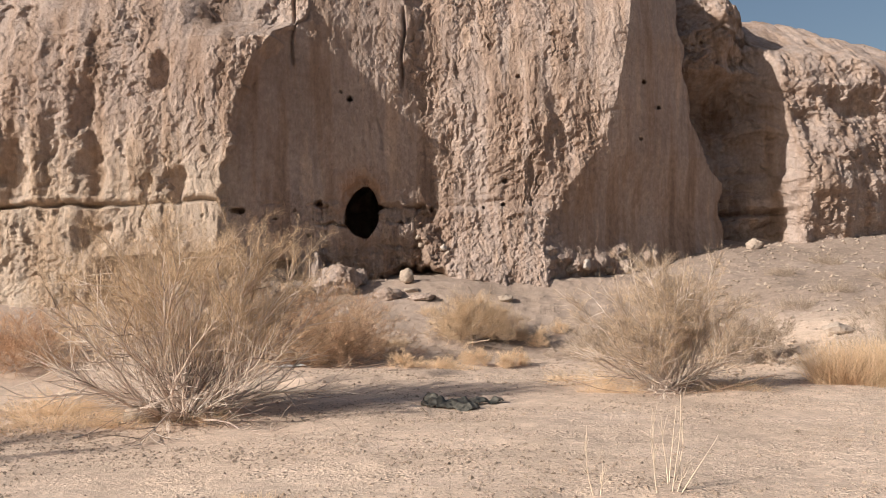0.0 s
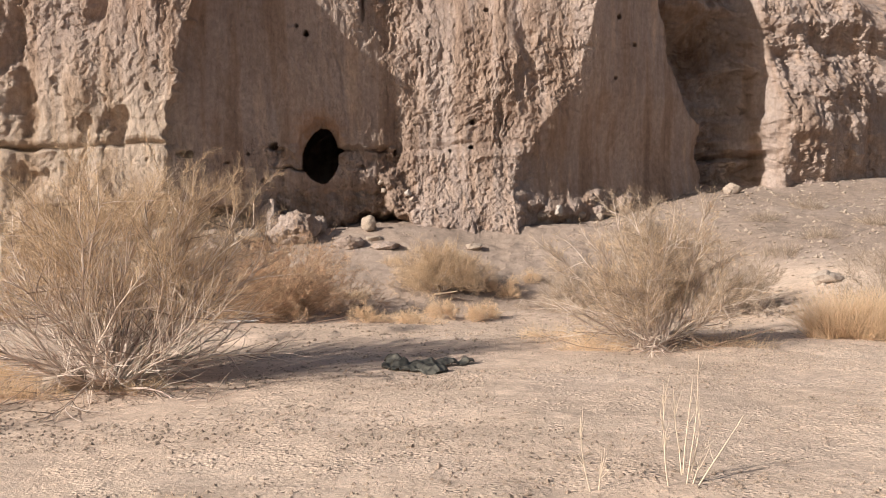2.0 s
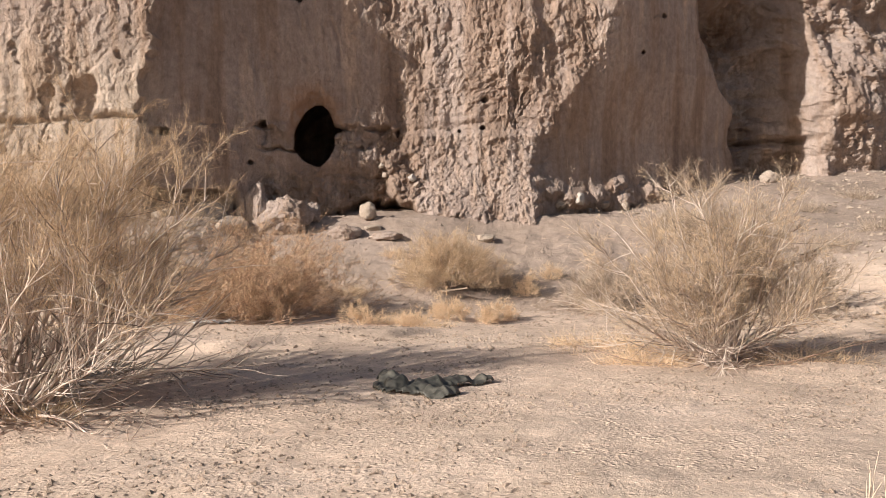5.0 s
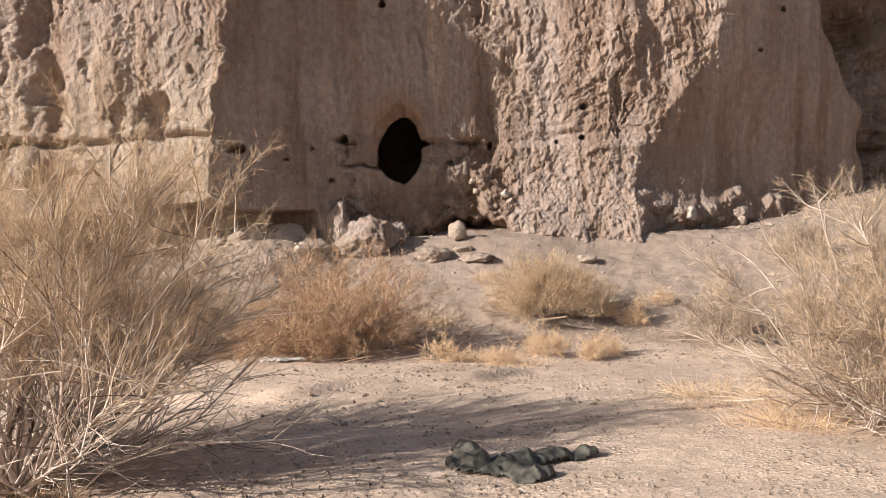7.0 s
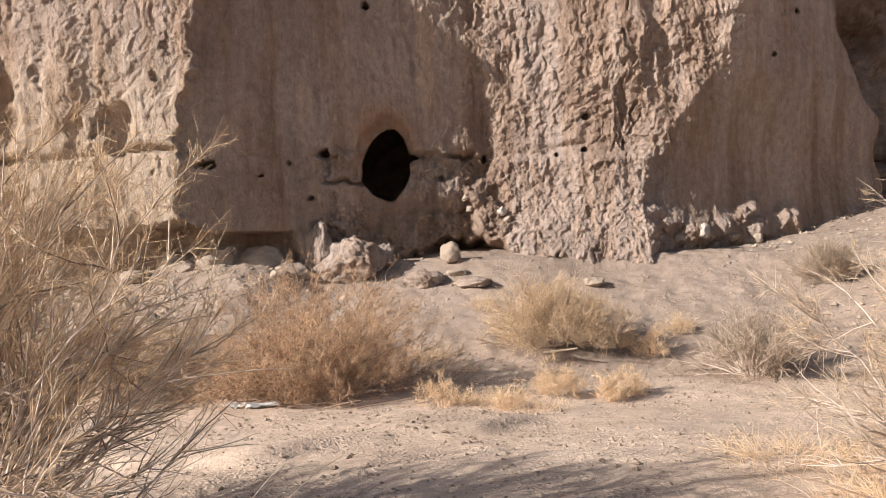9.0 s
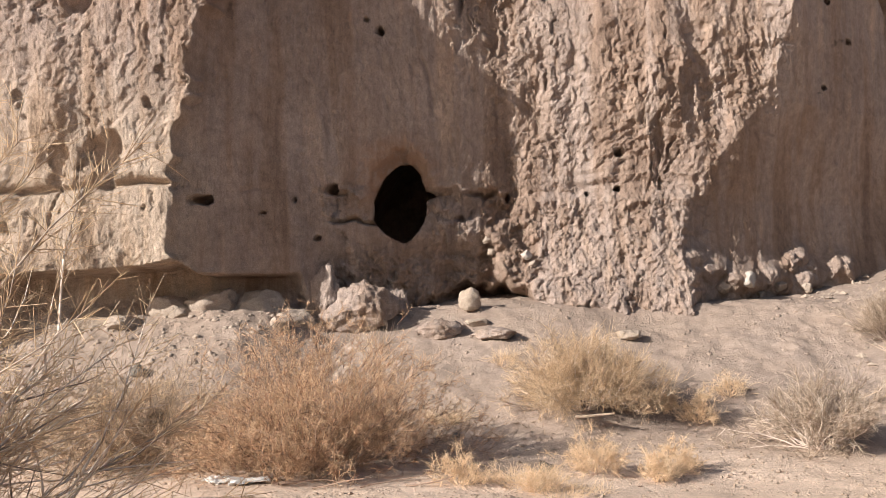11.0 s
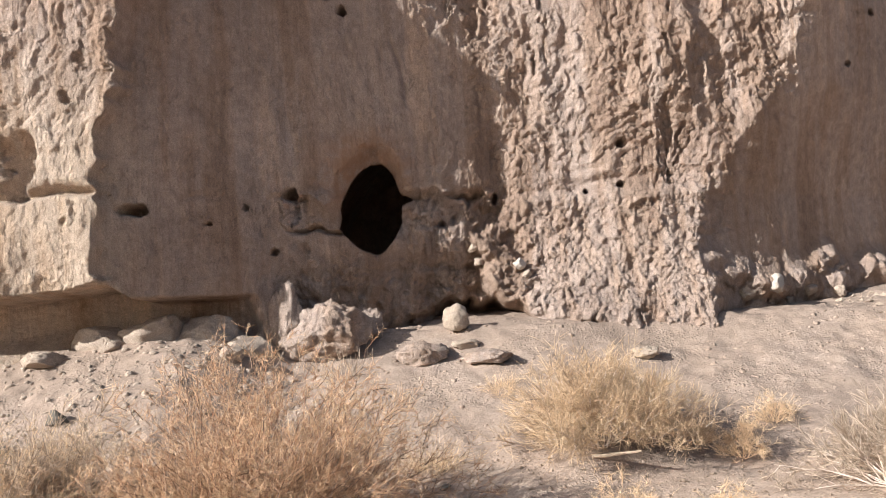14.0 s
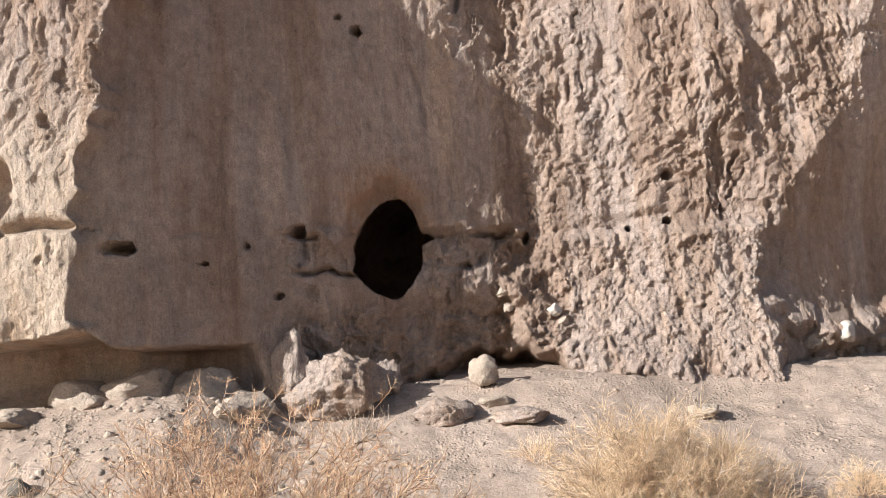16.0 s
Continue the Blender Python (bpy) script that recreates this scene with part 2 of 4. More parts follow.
    d = d + far * ((0.16 + 0.16 * step(10.3, 9.6, x)) * fbm(x * 0.9, y0 * 0.6, z * 0.9, 4, 91) + (0.04 + 0.07 * step(10.3, 9.6, x)) * np.sin(z * 7 + 2 * vnoise(x * 0.8, 0, z, 93)))
    d = d + far * 0.5 * np.exp(-((z - 3.35) / 0.09) ** 2) * step(10.4, 9.8, x)
    # hollows in the sunlit block and pits
    for cx, cz, rx, rz, dep in ((-8.03, 5.6, 0.26, 0.62, 0.55), (-7.85, 4.3, 0.28, 0.5, 0.5), (-6.25, 6.4, 0.22, 0.26, 0.4), (-5.95, 3.8, 0.22, 0.30, 0.45),
                                (-9.6, 4.2, 0.30, 0.7, 0.4), (-8.8, 4.9, 0.15, 0.5, 0.25), (2.95, 5.85, 0.16, 0.5, 0.2), (2.8, 4.85, 0.14, 0.35, 0.15), (3.35, 4.9, 0.25, 0.4, 0.18), (0.3, 5.0, 0.15, 0.5, 0.15),
                                (10.9, 6.1, 0.4, 0.35, 0.45), (12.4, 6.6, 0.6, 0.3, 0.5), (-7.8, 2.6, 0.35, 0.35, 0.4)):
        d = d + 0.65 * dep * blob(x + 0.10 * fbm(x * 3, 0, z * 3, 3, 94), z + 0.16 * fbm(x * 3, 5, z * 3, 3, 96), cx, cz, rx, rz, 0.6)
    for cx, cz, rx, rz, dep in ((-2.97, 3.42, 0.09, 0.07, 0.5), (-2.24, 6.05, 0.065, 0.065, 0.5), (1.585, 4.01, 0.055, 0.055, 0.4), (1.55, 3.42, 0.05, 0.04, 0.4), (-4.66, 3.19, 0.14, 0.075, 0.5), (-3.9, 3.02, 0.05, 0.02, 0.2), (-2.45, 6.2, 0.03, 0.03, 0.3), (1.05, 3.35, 0.035, 0.035, 0.3),
                               (-0.27, 3.33, 0.035, 0.06, 0.3), (-3.17, 2.66, 0.05, 0.04, 0.2), (-3.47, 3.24, 0.03, 0.03, 0.2), (5.4, 6.7, 0.06, 0.06, 0.4), (5.9, 6.1, 0.05, 0.05, 0.4), (5.3, 5.2, 0.04, 0.04, 0.3), (2.0, 6.7, 0.05, 0.05, 0.3)):
        wob = 0.25 * vnoise(x * 14, 0, z * 14, 95)
        d = d + dep * blob(x + wob * rx, z + wob * rz, cx, cz, rx, rz, 0.18)
    # cracks
    for cx, z0, z1, lean, dep in ((-3.55, 6.6, 9.0, 0.02, 0.16), (-1.0, 6.3, 8.6, 0.06, 0.22), (-1.35, 4.6, 5.8, -0.25, 0.06)):
        d = d + dep * np.exp(-((x - cx - lean * (z - z0) - 0.03 * np.sin(z * 5)) / 0.035) ** 2) * step(z0, z0 + 0.4, z) * step(z1, z1 - 0.3, z)
    d = d + 0.20 * np.exp(-((z - 2.93 - 0.05 * vnoise(x * 6, 0, 0, 62)) / 0.028) ** 2) * step(-3.1, -2.9, x) * step(-2.3, -2.4, x)
    jag = 3.40 + 0.06 * vnoise(x * 3.5, 0, 0, 68) + 0.03 * vnoise(x * 11, 0, 0, 69)
    d = d + 0.18 * np.exp(-((z - jag) / 0.03) ** 2) * step(-3.2, -3.0, x) * step(-0.1, -0.3, x) * np.clip(0.45 + 1.2 * vnoise(x * 2.7, 0, 0, 70), 0, 1)
    # broken blocks of the thin bed on both sides of the cave
    bed = step(2.9, 3.0, z) * step(3.5, 3.4, z) * step(-3.3, -3.0, x) * step(0.0, -0.3, x)
    bite = 2.2 * fbm(x * 3.2, 0, z * 2.6, 3, 59, 0.6)
    d = d + bed * 0.05 * (np.floor(bite) + step(0, 0.15, bite - np.floor(bite)))
    # the cave mouth
    cx, cz = CAVE
    lean = -0.10 * (z - cz)
    r = np.sqrt(((x - cx + lean) / (0.40 - 0.06 * np.clip(z - cz, -1, 1))) ** 2 + ((z - cz) / 0.69) ** 2) + 0.06 * vnoise(x * 4, 0, z * 4, 97)
    r = r + 0.16 * blob(x, z, cx - 0.26, cz - 0.56, 0.24, 0.22, 0.5)
    d = d + 0.34 * (1 - step(0.85, 1.5, r + 0.12 * vnoise(x * 6, 0, z * 6, 98))) * step(-0.5, 0.5, z - cz + 0.5 * (x - cx)) + 4.2 * (1 - step(0.86, 0.99, r))
    return y0 + d


def grid_mesh(name, X, Y, Z, material, smooth=True):
    """A sheet from three arrays of rows and columns."""
    n, m = X.shape
    co = np.stack([X, Y, Z], -1).reshape(-1, 3).astype(np.float32)
    a = (np.arange(n - 1)[:, None] * m + np.arange(m - 1)[None, :]).ravel()
    return soup(name, co, np.stack([a, a + 1, a + m + 1, a + m], -1), material, smooth)


def soup(name, co, faces, material, smooth=True):
    """A mesh datablock from vertex and face arrays (all faces with as many corners)."""
    me = bpy.data.meshes.new(name)
    faces = np.asarray(faces, np.int32)
    k = faces.shape[1]
    me.vertices.add(len(co))
    me.vertices.foreach_set("co", np.asarray(co, np.float32).ravel())
    me.loops.add(faces.size)
    me.loops.foreach_set("vertex_index", faces.ravel())
    me.polygons.add(len(faces))
    me.polygons.foreach_set("loop_start", np.arange(len(faces), dtype=np.int32) * k)
    me.polygons.foreach_set("use_smooth", np.full(len(faces), smooth))
    me.update(calc_edges=True)
    if material:
        me.materials.append(material)
    return me


# ---- materials ----
def material(name, rough=0.95, metal=0.0, spec=0.15):
    m = bpy.data.materials.new(name)
    m.use_nodes = True
    b = m.node_tree.nodes["Principled BSDF"]
    b.inputs["Roughness"].default_value = rough
    b.inputs["Metallic"].default_value = metal
    b.inputs["Specular IOR Level"].default_value = spec
    return m, m.node_tree, b


def node(tree, kind, **inputs):
    n = tree.nodes.new(kind)
    for key, value in inputs.items():
        n.inputs[key.replace("_", " ")].default_value = value
    return n


def tex_noise(tree, vector, scale, detail=5.0, rough=0.6, stretch=None):
    if stretch:
        mp = node(tree, "ShaderNodeMapping", Scale=stretch)
        tree.links.new(vector, mp.inputs["Vector"])
        vector = mp.outputs[0]
    n = node(tree, "ShaderNodeTexNoise", Scale=scale, Detail=detail, Roughness=rough)
    tree.links.new(vector, n.inputs["Vector"])
    return n.outputs["Fac"]


def ramp(tree, fac, stops):
    r = tree.nodes.new("ShaderNodeValToRGB")
    tree.links.new(fac, r.inputs[0])
    e = r.color_ramp.elements
    while len(e) < len(stops):
        e.new(0.5)
    for el, (p, c) in zip(e, stops):
        el.position, el.color = p, (*c, 1)
    return r.outputs[0]


def mixc(tree, fac, a, b, mode="MIX"):
    m = tree.nodes.new("ShaderNodeMix")
    m.data_type, m.blend_type = "RGBA", mode
    for sock, v in ((m.inputs["Factor"], fac), (m.inputs[6], a), (m.inputs[7], b)):
        if isinstance(v, (int, float)):
            sock.default_value = v
        elif isinstance(v, tuple):
            sock.default_value = (*v, 1)
        else:
            tree.links.new(v, sock)
    return m.outputs[2]


def bump(tree, bsdf, *layers):
    last = None
    for height, strength, dist in layers:
        b = node(tree, "ShaderNodeBump", Strength=strength, Distance=dist)
        tree.links.new(height, b.inputs["Height"])
        if last:
            tree.links.new(last, b.inputs["Normal"])
        last = b.outputs[0]
    tree.links.new(last, bsdf.inputs["Normal"])


def remap(tree, sock, a, b):
    r = tree.nodes.new("ShaderNodeMapRange")
    r.interpolation_type = "SMOOTHSTEP"
    r.inputs["From Min"].default_value, r.inputs["From Max"].default_value = a, b
    tree.links.new(sock, r.inputs["Value"])
    return r.outputs[0]


def times(tree, a, b):
    m = tree.nodes.new("ShaderNodeMath")
    m.operation = "MULTIPLY"
    for sock, v in zip(m.inputs, (a, b)):
        if isinstance(v, (int, float)):
            sock.default_value = v
        else:
            tree.links.new(v, sock)
    return m.outputs[0]


def earth(name, dark, mid, light, streak=0.0, grit=0.5):
    m, t, b = material(name)
    geo = t.nodes.new("ShaderNodeNewGeometry").outputs["Position"]
    big = tex_noise(t, geo, 0.55, 5, 0.6)
    small = tex_noise(t, geo, 7.0, 6, 0.7)
    fine = tex_noise(t, geo, 55.0, 4, 0.7)
    col = ramp(t, big, [(0.3, dark), (0.5, mid), (0.72, light)])
    col = mixc(t, 0.45, col, ramp(t, small, [(0.3, (0.5, 0.48, 0.46)), (0.7, (1.38, 1.38, 1.38))]), "MULTIPLY")
    col = mixc(t, 0.5, col, ramp(t, fine, [(0.3, (0.55, 0.55, 0.55)), (0.7, (1.38, 1.38, 1.38))]), "MULTIPLY")
    if streak:
        st = tex_noise(t, geo, 2.0, 6, 0.60, (1.0, 0.3, 0.10))
        col = mixc(t, streak, col, ramp(t, st, [(0.32, (0.50, 0.43, 0.38)), (0.42, (0.84, 0.76, 0.68)), (0.5, (0.98, 0.97, 0.97)), (0.58, (0.9, 0.93, 0.98)), (0.70, (1.25, 1.18, 1.08))]), "MULTIPLY")
        st2 = tex_noise(t, geo, 8.5, 5, 0.68, (1.0, 0.4, 0.07))
        col = mixc(t, streak * 0.35, col, ramp(t, st2, [(0.35, (0.55, 0.47, 0.40)), (0.5, (1, 1, 1)), (0.65, (1.2, 1.18, 1.16))]), "MULTIPLY")
        # dark specks painted for the shade of small pits, without relief
        pit_shade = remap(t, tex_noise(t, geo, 16.0, 3, 0.6), 0.66, 0.72)
        col = mixc(t, times(t, pit_shade, 0.28), col, (0.17, 0.12, 0.09))
    t.links.new(col, b.inputs["Base Color"])
    mids = tex_noise(t, geo, 22.0, 5, 0.65)
    bump(t, b, (small, grit, 0.05), (mids, 1.0, 0.045 * grit), (fine, 1.0, 0.022 * grit), *([(tex_noise(t, geo, 15.0, 5, 0.7, (1.0, 1.0, 0.3)), 1.0, 0.042)] if streak else []))
    return m, t, b, geo, col


mat_cliff, _t, _b, _geo, _col = earth("cliff_earth", (0.40, 0.300, 0.247), (0.48, 0.370, 0.310), (0.54, 0.428, 0.364), streak=0.7, grit=0.85)
_sep = _t.nodes.new("ShaderNodeSeparateXYZ")
_t.links.new(_geo, _sep.inputs[0])


# yellower clay at the lower left, with the block's sunlit face painted brighter; reddened earth over the cave
_low = times(_t, remap(_t, _sep.outputs["X"], -4.3, -5.1), remap(_t, _sep.outputs["Z"], 6.0, 3.2))
_col = mixc(_t, times(_t, _low, 0.75), _col, (1.22, 1.24, 1.13), "MULTIPLY")
_dist = _t.nodes.new("ShaderNodeVectorMath")
_dist.operation = "DISTANCE"
_dist.inputs[1].default_value = (CAVE[0] - 0.05, 23.6, CAVE[1] + 0.45)
_t.links.new(_geo, _dist.inputs[0])
_halo = times(_t, remap(_t, _dist.outputs["Value"], 0.95, 0.3), remap(_t, tex_noise(_t, _geo, 4.0, 4), 0.3, 0.6))
_col = mixc(_t, times(_t, _halo, 0.7), _col, (0.42, 0.24, 0.15))
_t.links.new(_col, _b.inputs["Base Color"])
mat_ground = earth("wash_soil", (0.55, 0.415, 0.32), (0.635, 0.482, 0.376), (0.69, 0.535, 0.43), grit=0.3)
mat_ground, _t, _b, _geo, _col = mat_ground
_sp = times(_t, remap(_t, tex_noise(_t, _geo, 26.0, 3, 0.6), 0.58, 0.64), remap(_t, tex_noise(_t, _geo, 1.1, 4, 0.6), 0.38, 0.62))
_col = mixc(_t, times(_t, _sp, 0.22), _col, (0.20, 0.15, 0.11))
_pat = remap(_t, tex_noise(_t, _geo, 0.45, 4, 0.6, (1.0, 2.2, 1.0)), 0.48, 0.66)
_col = mixc(_t, times(_t, _pat, 0.14), _col, (0.30, 0.25, 0.195))
# soil darkened to little over half, slightly greyer, on the slope under the cliff
_sep2 = _t.nodes.new("ShaderNodeSeparateXYZ")
_t.links.new(_geo, _sep2.inputs[0])
_col = mixc(_t, remap(_t, _sep2.outputs["Y"], 18.0, 20.5), _col, (0.565, 0.57, 0.59), "MULTIPLY")
_t.links.new(_col, _b.inputs["Base Color"])
_vor = node(_t, "ShaderNodeTexVoronoi", Scale=21.0)
_t.links.new(_geo, _vor.inputs["Vector"])
_inv = _t.nodes.new("ShaderNodeMath")
_inv.operation, _inv.use_clamp = "SUBTRACT", True
_inv.inputs[0].default_value = 0.42
_t.links.new(_vor.outputs["Distance"], _inv.inputs[1])
_clod = times(_t, _inv.outputs[0], remap(_t, tex_noise(_t, _geo, 1.3, 4, 0.6), 0.40, 0.60))
_bp = node(_t, "ShaderNodeBump", Strength=1.0, Distance=0.03)
_t.links.new(_clod, _bp.inputs["Height"])
_t.links.new(_b.inputs["Normal"].links[0].from_socket, _bp.inputs["Normal"])
_t.links.new(_bp.outputs[0], _b.inputs["Normal"])
mat_rock, *_ = earth("pale_rock", (0.36, 0.28, 0.22), (0.44, 0.35, 0.28), (0.5, 0.41, 0.33), grit=0.5)


def strand(name, a, b_, c):
    m, t, b = material(name, 0.85, 0, 0.2)
    geo = t.nodes.new("ShaderNodeNewGeometry")
    col = ramp(t, geo.outputs["Random Per Island"], [(0.0, a), (0.5, b_), (1.0, c)])
    n = tex_noise(t, geo.outputs["Position"], 30, 3)
    col = mixc(t, 0.5, col, ramp(t, n, [(0.3, (0.65, 0.65, 0.65)), (0.7, (1.25, 1.25, 1.25))]), "MULTIPLY")
    t.links.new(col, b.inputs["Base Color"])
    return m


mat_stem = strand("grey_bark", (0.20, 0.148, 0.118), (0.64, 0.52, 0.44), (0.78, 0.67, 0.58))
mat_brush = strand("brown_brushwood", (0.12, 0.08, 0.06), (0.27, 0.18, 0.13), (0.50, 0.39, 0.31))
mat_tip = strand("golden_tips", (0.58, 0.40, 0.24), (0.73, 0.52, 0.33), (0.82, 0.62, 0.43))
mat_twig = strand("dry_twigs", (0.33, 0.225, 0.145), (0.56, 0.40, 0.26), (0.72, 0.545, 0.375))
mat_twig_grey = strand("grey_twigs", (0.20, 0.145, 0.105), (0.46, 0.35, 0.26), (0.66, 0.53, 0.42))
mat_twig_rust = strand("rusty_twigs", (0.26, 0.135, 0.078), (0.54, 0.325, 0.20), (0.75, 0.51, 0.335))
mat_straw = strand("straw", (0.62, 0.43, 0.26), (0.75, 0.54, 0.35), (0.84, 0.64, 0.45))

# ---- ground ----
def axis(parts):
    out = [parts[0][0]]
    for a, b, n in parts:
        out.extend(np.linspace(a, b, n + 1)[1:])
    return np.array(out)


def far_axis(inner, lo, hi, n=26):
    lo_part = inner[0] - np.geomspace(0.08, inner[0] - lo, n)[::-1]
    hi_part = inner[-1] + np.geomspace(0.08, hi - inner[-1], n)
    return np.concatenate([lo_part, inner, hi_part])


gx = far_axis(axis([(-8, -5, 60), (-5, 6, 210), (6, 13, 70)]), -900, 900)
gy = far_axis(axis([(4, 14, 240), (14, 19, 80), (19, 25, 150), (25, 31, 40)]), -900, 900)
GX, GY = np.meshgrid(gx, gy)
GZ = ground_z(GX, GY)
ground = tagged(new("ground", grid_mesh("ground", GX, GY, GZ, mat_ground)), "pale sandy wash floor with clods and footworn patches", "ground", kind="structure")

# ---- cliff ----
cx_ = axis([(-60, -16, 40), (-16, -10.5, 40), (-10.5, -7, 100), (-7, 5, 600), (5, 7, 60), (7, 14, 170), (14, 20, 40), (20, 80, 50)])
rim = cliff_rim(cx_)
v = np.concatenate([np.linspace(0, 0.11, 20), np.linspace(0.112, 0.85, 400), np.linspace(0.853, 1, 40)])
CX = np.broadcast_to(cx_, (len(v), len(cx_))).copy()
CZ = -0.4 + v[:, None] * (rim[None, :] + 0.4)
CY = cliff_full(CX, CZ)
over = np.clip((CZ - (rim[None, :] - 0.9)) / 0.9, 0, 1)
CY = CY + 0.9 * over ** 3
# the cave widens behind its lip
_cy = cliff_y(CX, CZ)
_in = np.clip((CY - _cy - 0.35) / 0.5, 0, 1) * (np.hypot((CX - CAVE[0]) / 0.7, (CZ - CAVE[1]) / 0.9) < 1)
CX = CX + (CX - CAVE[0]) * 1.5 * _in
CZ = CZ + (CZ - CAVE[1]) * 0.8 * _in
back_d = np.concatenate([np.linspace(0.08, 3, 20), np.geomspace(3.3, 700, 24)])
PX = np.broadcast_to(cx_, (len(back_d), len(cx_)))
PY = CY[-1][None, :] + back_d[:, None]
PZ = rim[None, :] + 0.43 * np.minimum(back_d, 5.0)[:, None] + 0.02 * np.clip(back_d - 5.0, 0, 60)[:, None] + (0.10 * fbm(PX * 0.8, PY * 0.8, 0, 4, 99) + 0.05 * fbm(PX * 4, PY * 4, 0, 3, 100)) * step(0, 1, back_d)[:, None]
cliff_me = grid_mesh("cliff", np.vstack([CX, PX]), np.vstack([CY, PY]), np.vstack([CZ, PZ]), mat_cliff)
cliff = tagged(new("cliff", cliff_me), "tall eroded earth cliff with a cave mouth and gravelly foot", "cliff", kind="structure")


# ---- helpers for things ----
def part(name, me, parent, label="", kind=""):
    ob = new(name, me)
    ob.parent = parent
    return tagged(ob, label, kind=kind)


def tubes(P, R, sides=3):
    """Tapered twigs: P strands x points x 3, R strands x points."""
    n, k, _ = P.shape
    T = np.gradient(P, axis=1)
    T /= np.linalg.norm(T, axis=2, keepdims=True) + 1e-9
    up = np.where(np.abs(T[..., 2:3]) > 0.9, np.array([1.0, 0, 0]), np.array([0, 0, 1.0]))
    A = np.cross(T, up)
    A /= np.linalg.norm(A, axis=2, keepdims=True) + 1e-9
    B = np.cross(T, A)
    ang = np.arange(sides) * 2 * np.pi / sides
    V = P[:, :, None, :] + R[:, :, None, None] * (A[:, :, None, :] * np.cos(ang)[:, None] + B[:, :, None, :] * np.sin(ang)[:, None])
    i = np.arange(n)[:, None, None] * k * sides
    j = np.arange(k - 1)[None, :, None] * sides
    s = np.arange(sides)[None, None, :]
    s2 = (s + 1) % sides
    F = np.stack([i + j + s, i + j + s2, i + j + sides + s2, i + j + sides + s], -1).reshape(-1, 4)
    return V.reshape(-1, 3), F


def grow(rng, root, way, length, r0, r1, k, lift=0.0, wobble=0.1):
    """Curved strands from roots along ways; lift bends them up (or down)."""
    n = len(root)
    P = np.zeros((n, k, 3))
    P[:, 0] = root
    w = way / np.linalg.norm(way, axis=1, keepdims=True)
    for j in range(1, k):
        w = w + rng.normal(0, wobble, (n, 3)) + np.array([0, 0, lift])
        w = w / np.linalg.norm(w, axis=1, keepdims=True)
        P[:, j] = P[:, j - 1] + w * (length / (k - 1))[:, None]
    R = np.linspace(0, 1, k)[None, :] * (r1 - r0)[:, None] + r0[:, None]
    return P, R


def sprout(rng, P, count, lo, hi, spread):
    """Roots and ways of side shoots along strands."""
    n, k, _ = P.shape
    s = rng.integers(0, n, count)
    f = rng.uniform(lo, hi, count) * (k - 1)
    j = np.minimum(f.astype(int), k - 2)
    u = (f - j)[:, None]
    root = P[s, j] * (1 - u) + P[s, j + 1] * u
    d = P[s, j + 1] - P[s, j]
    d /= np.linalg.norm(d, axis=1, keepdims=True)
    way = d + rng.normal(0, spread, (count, 3))
    return root, way


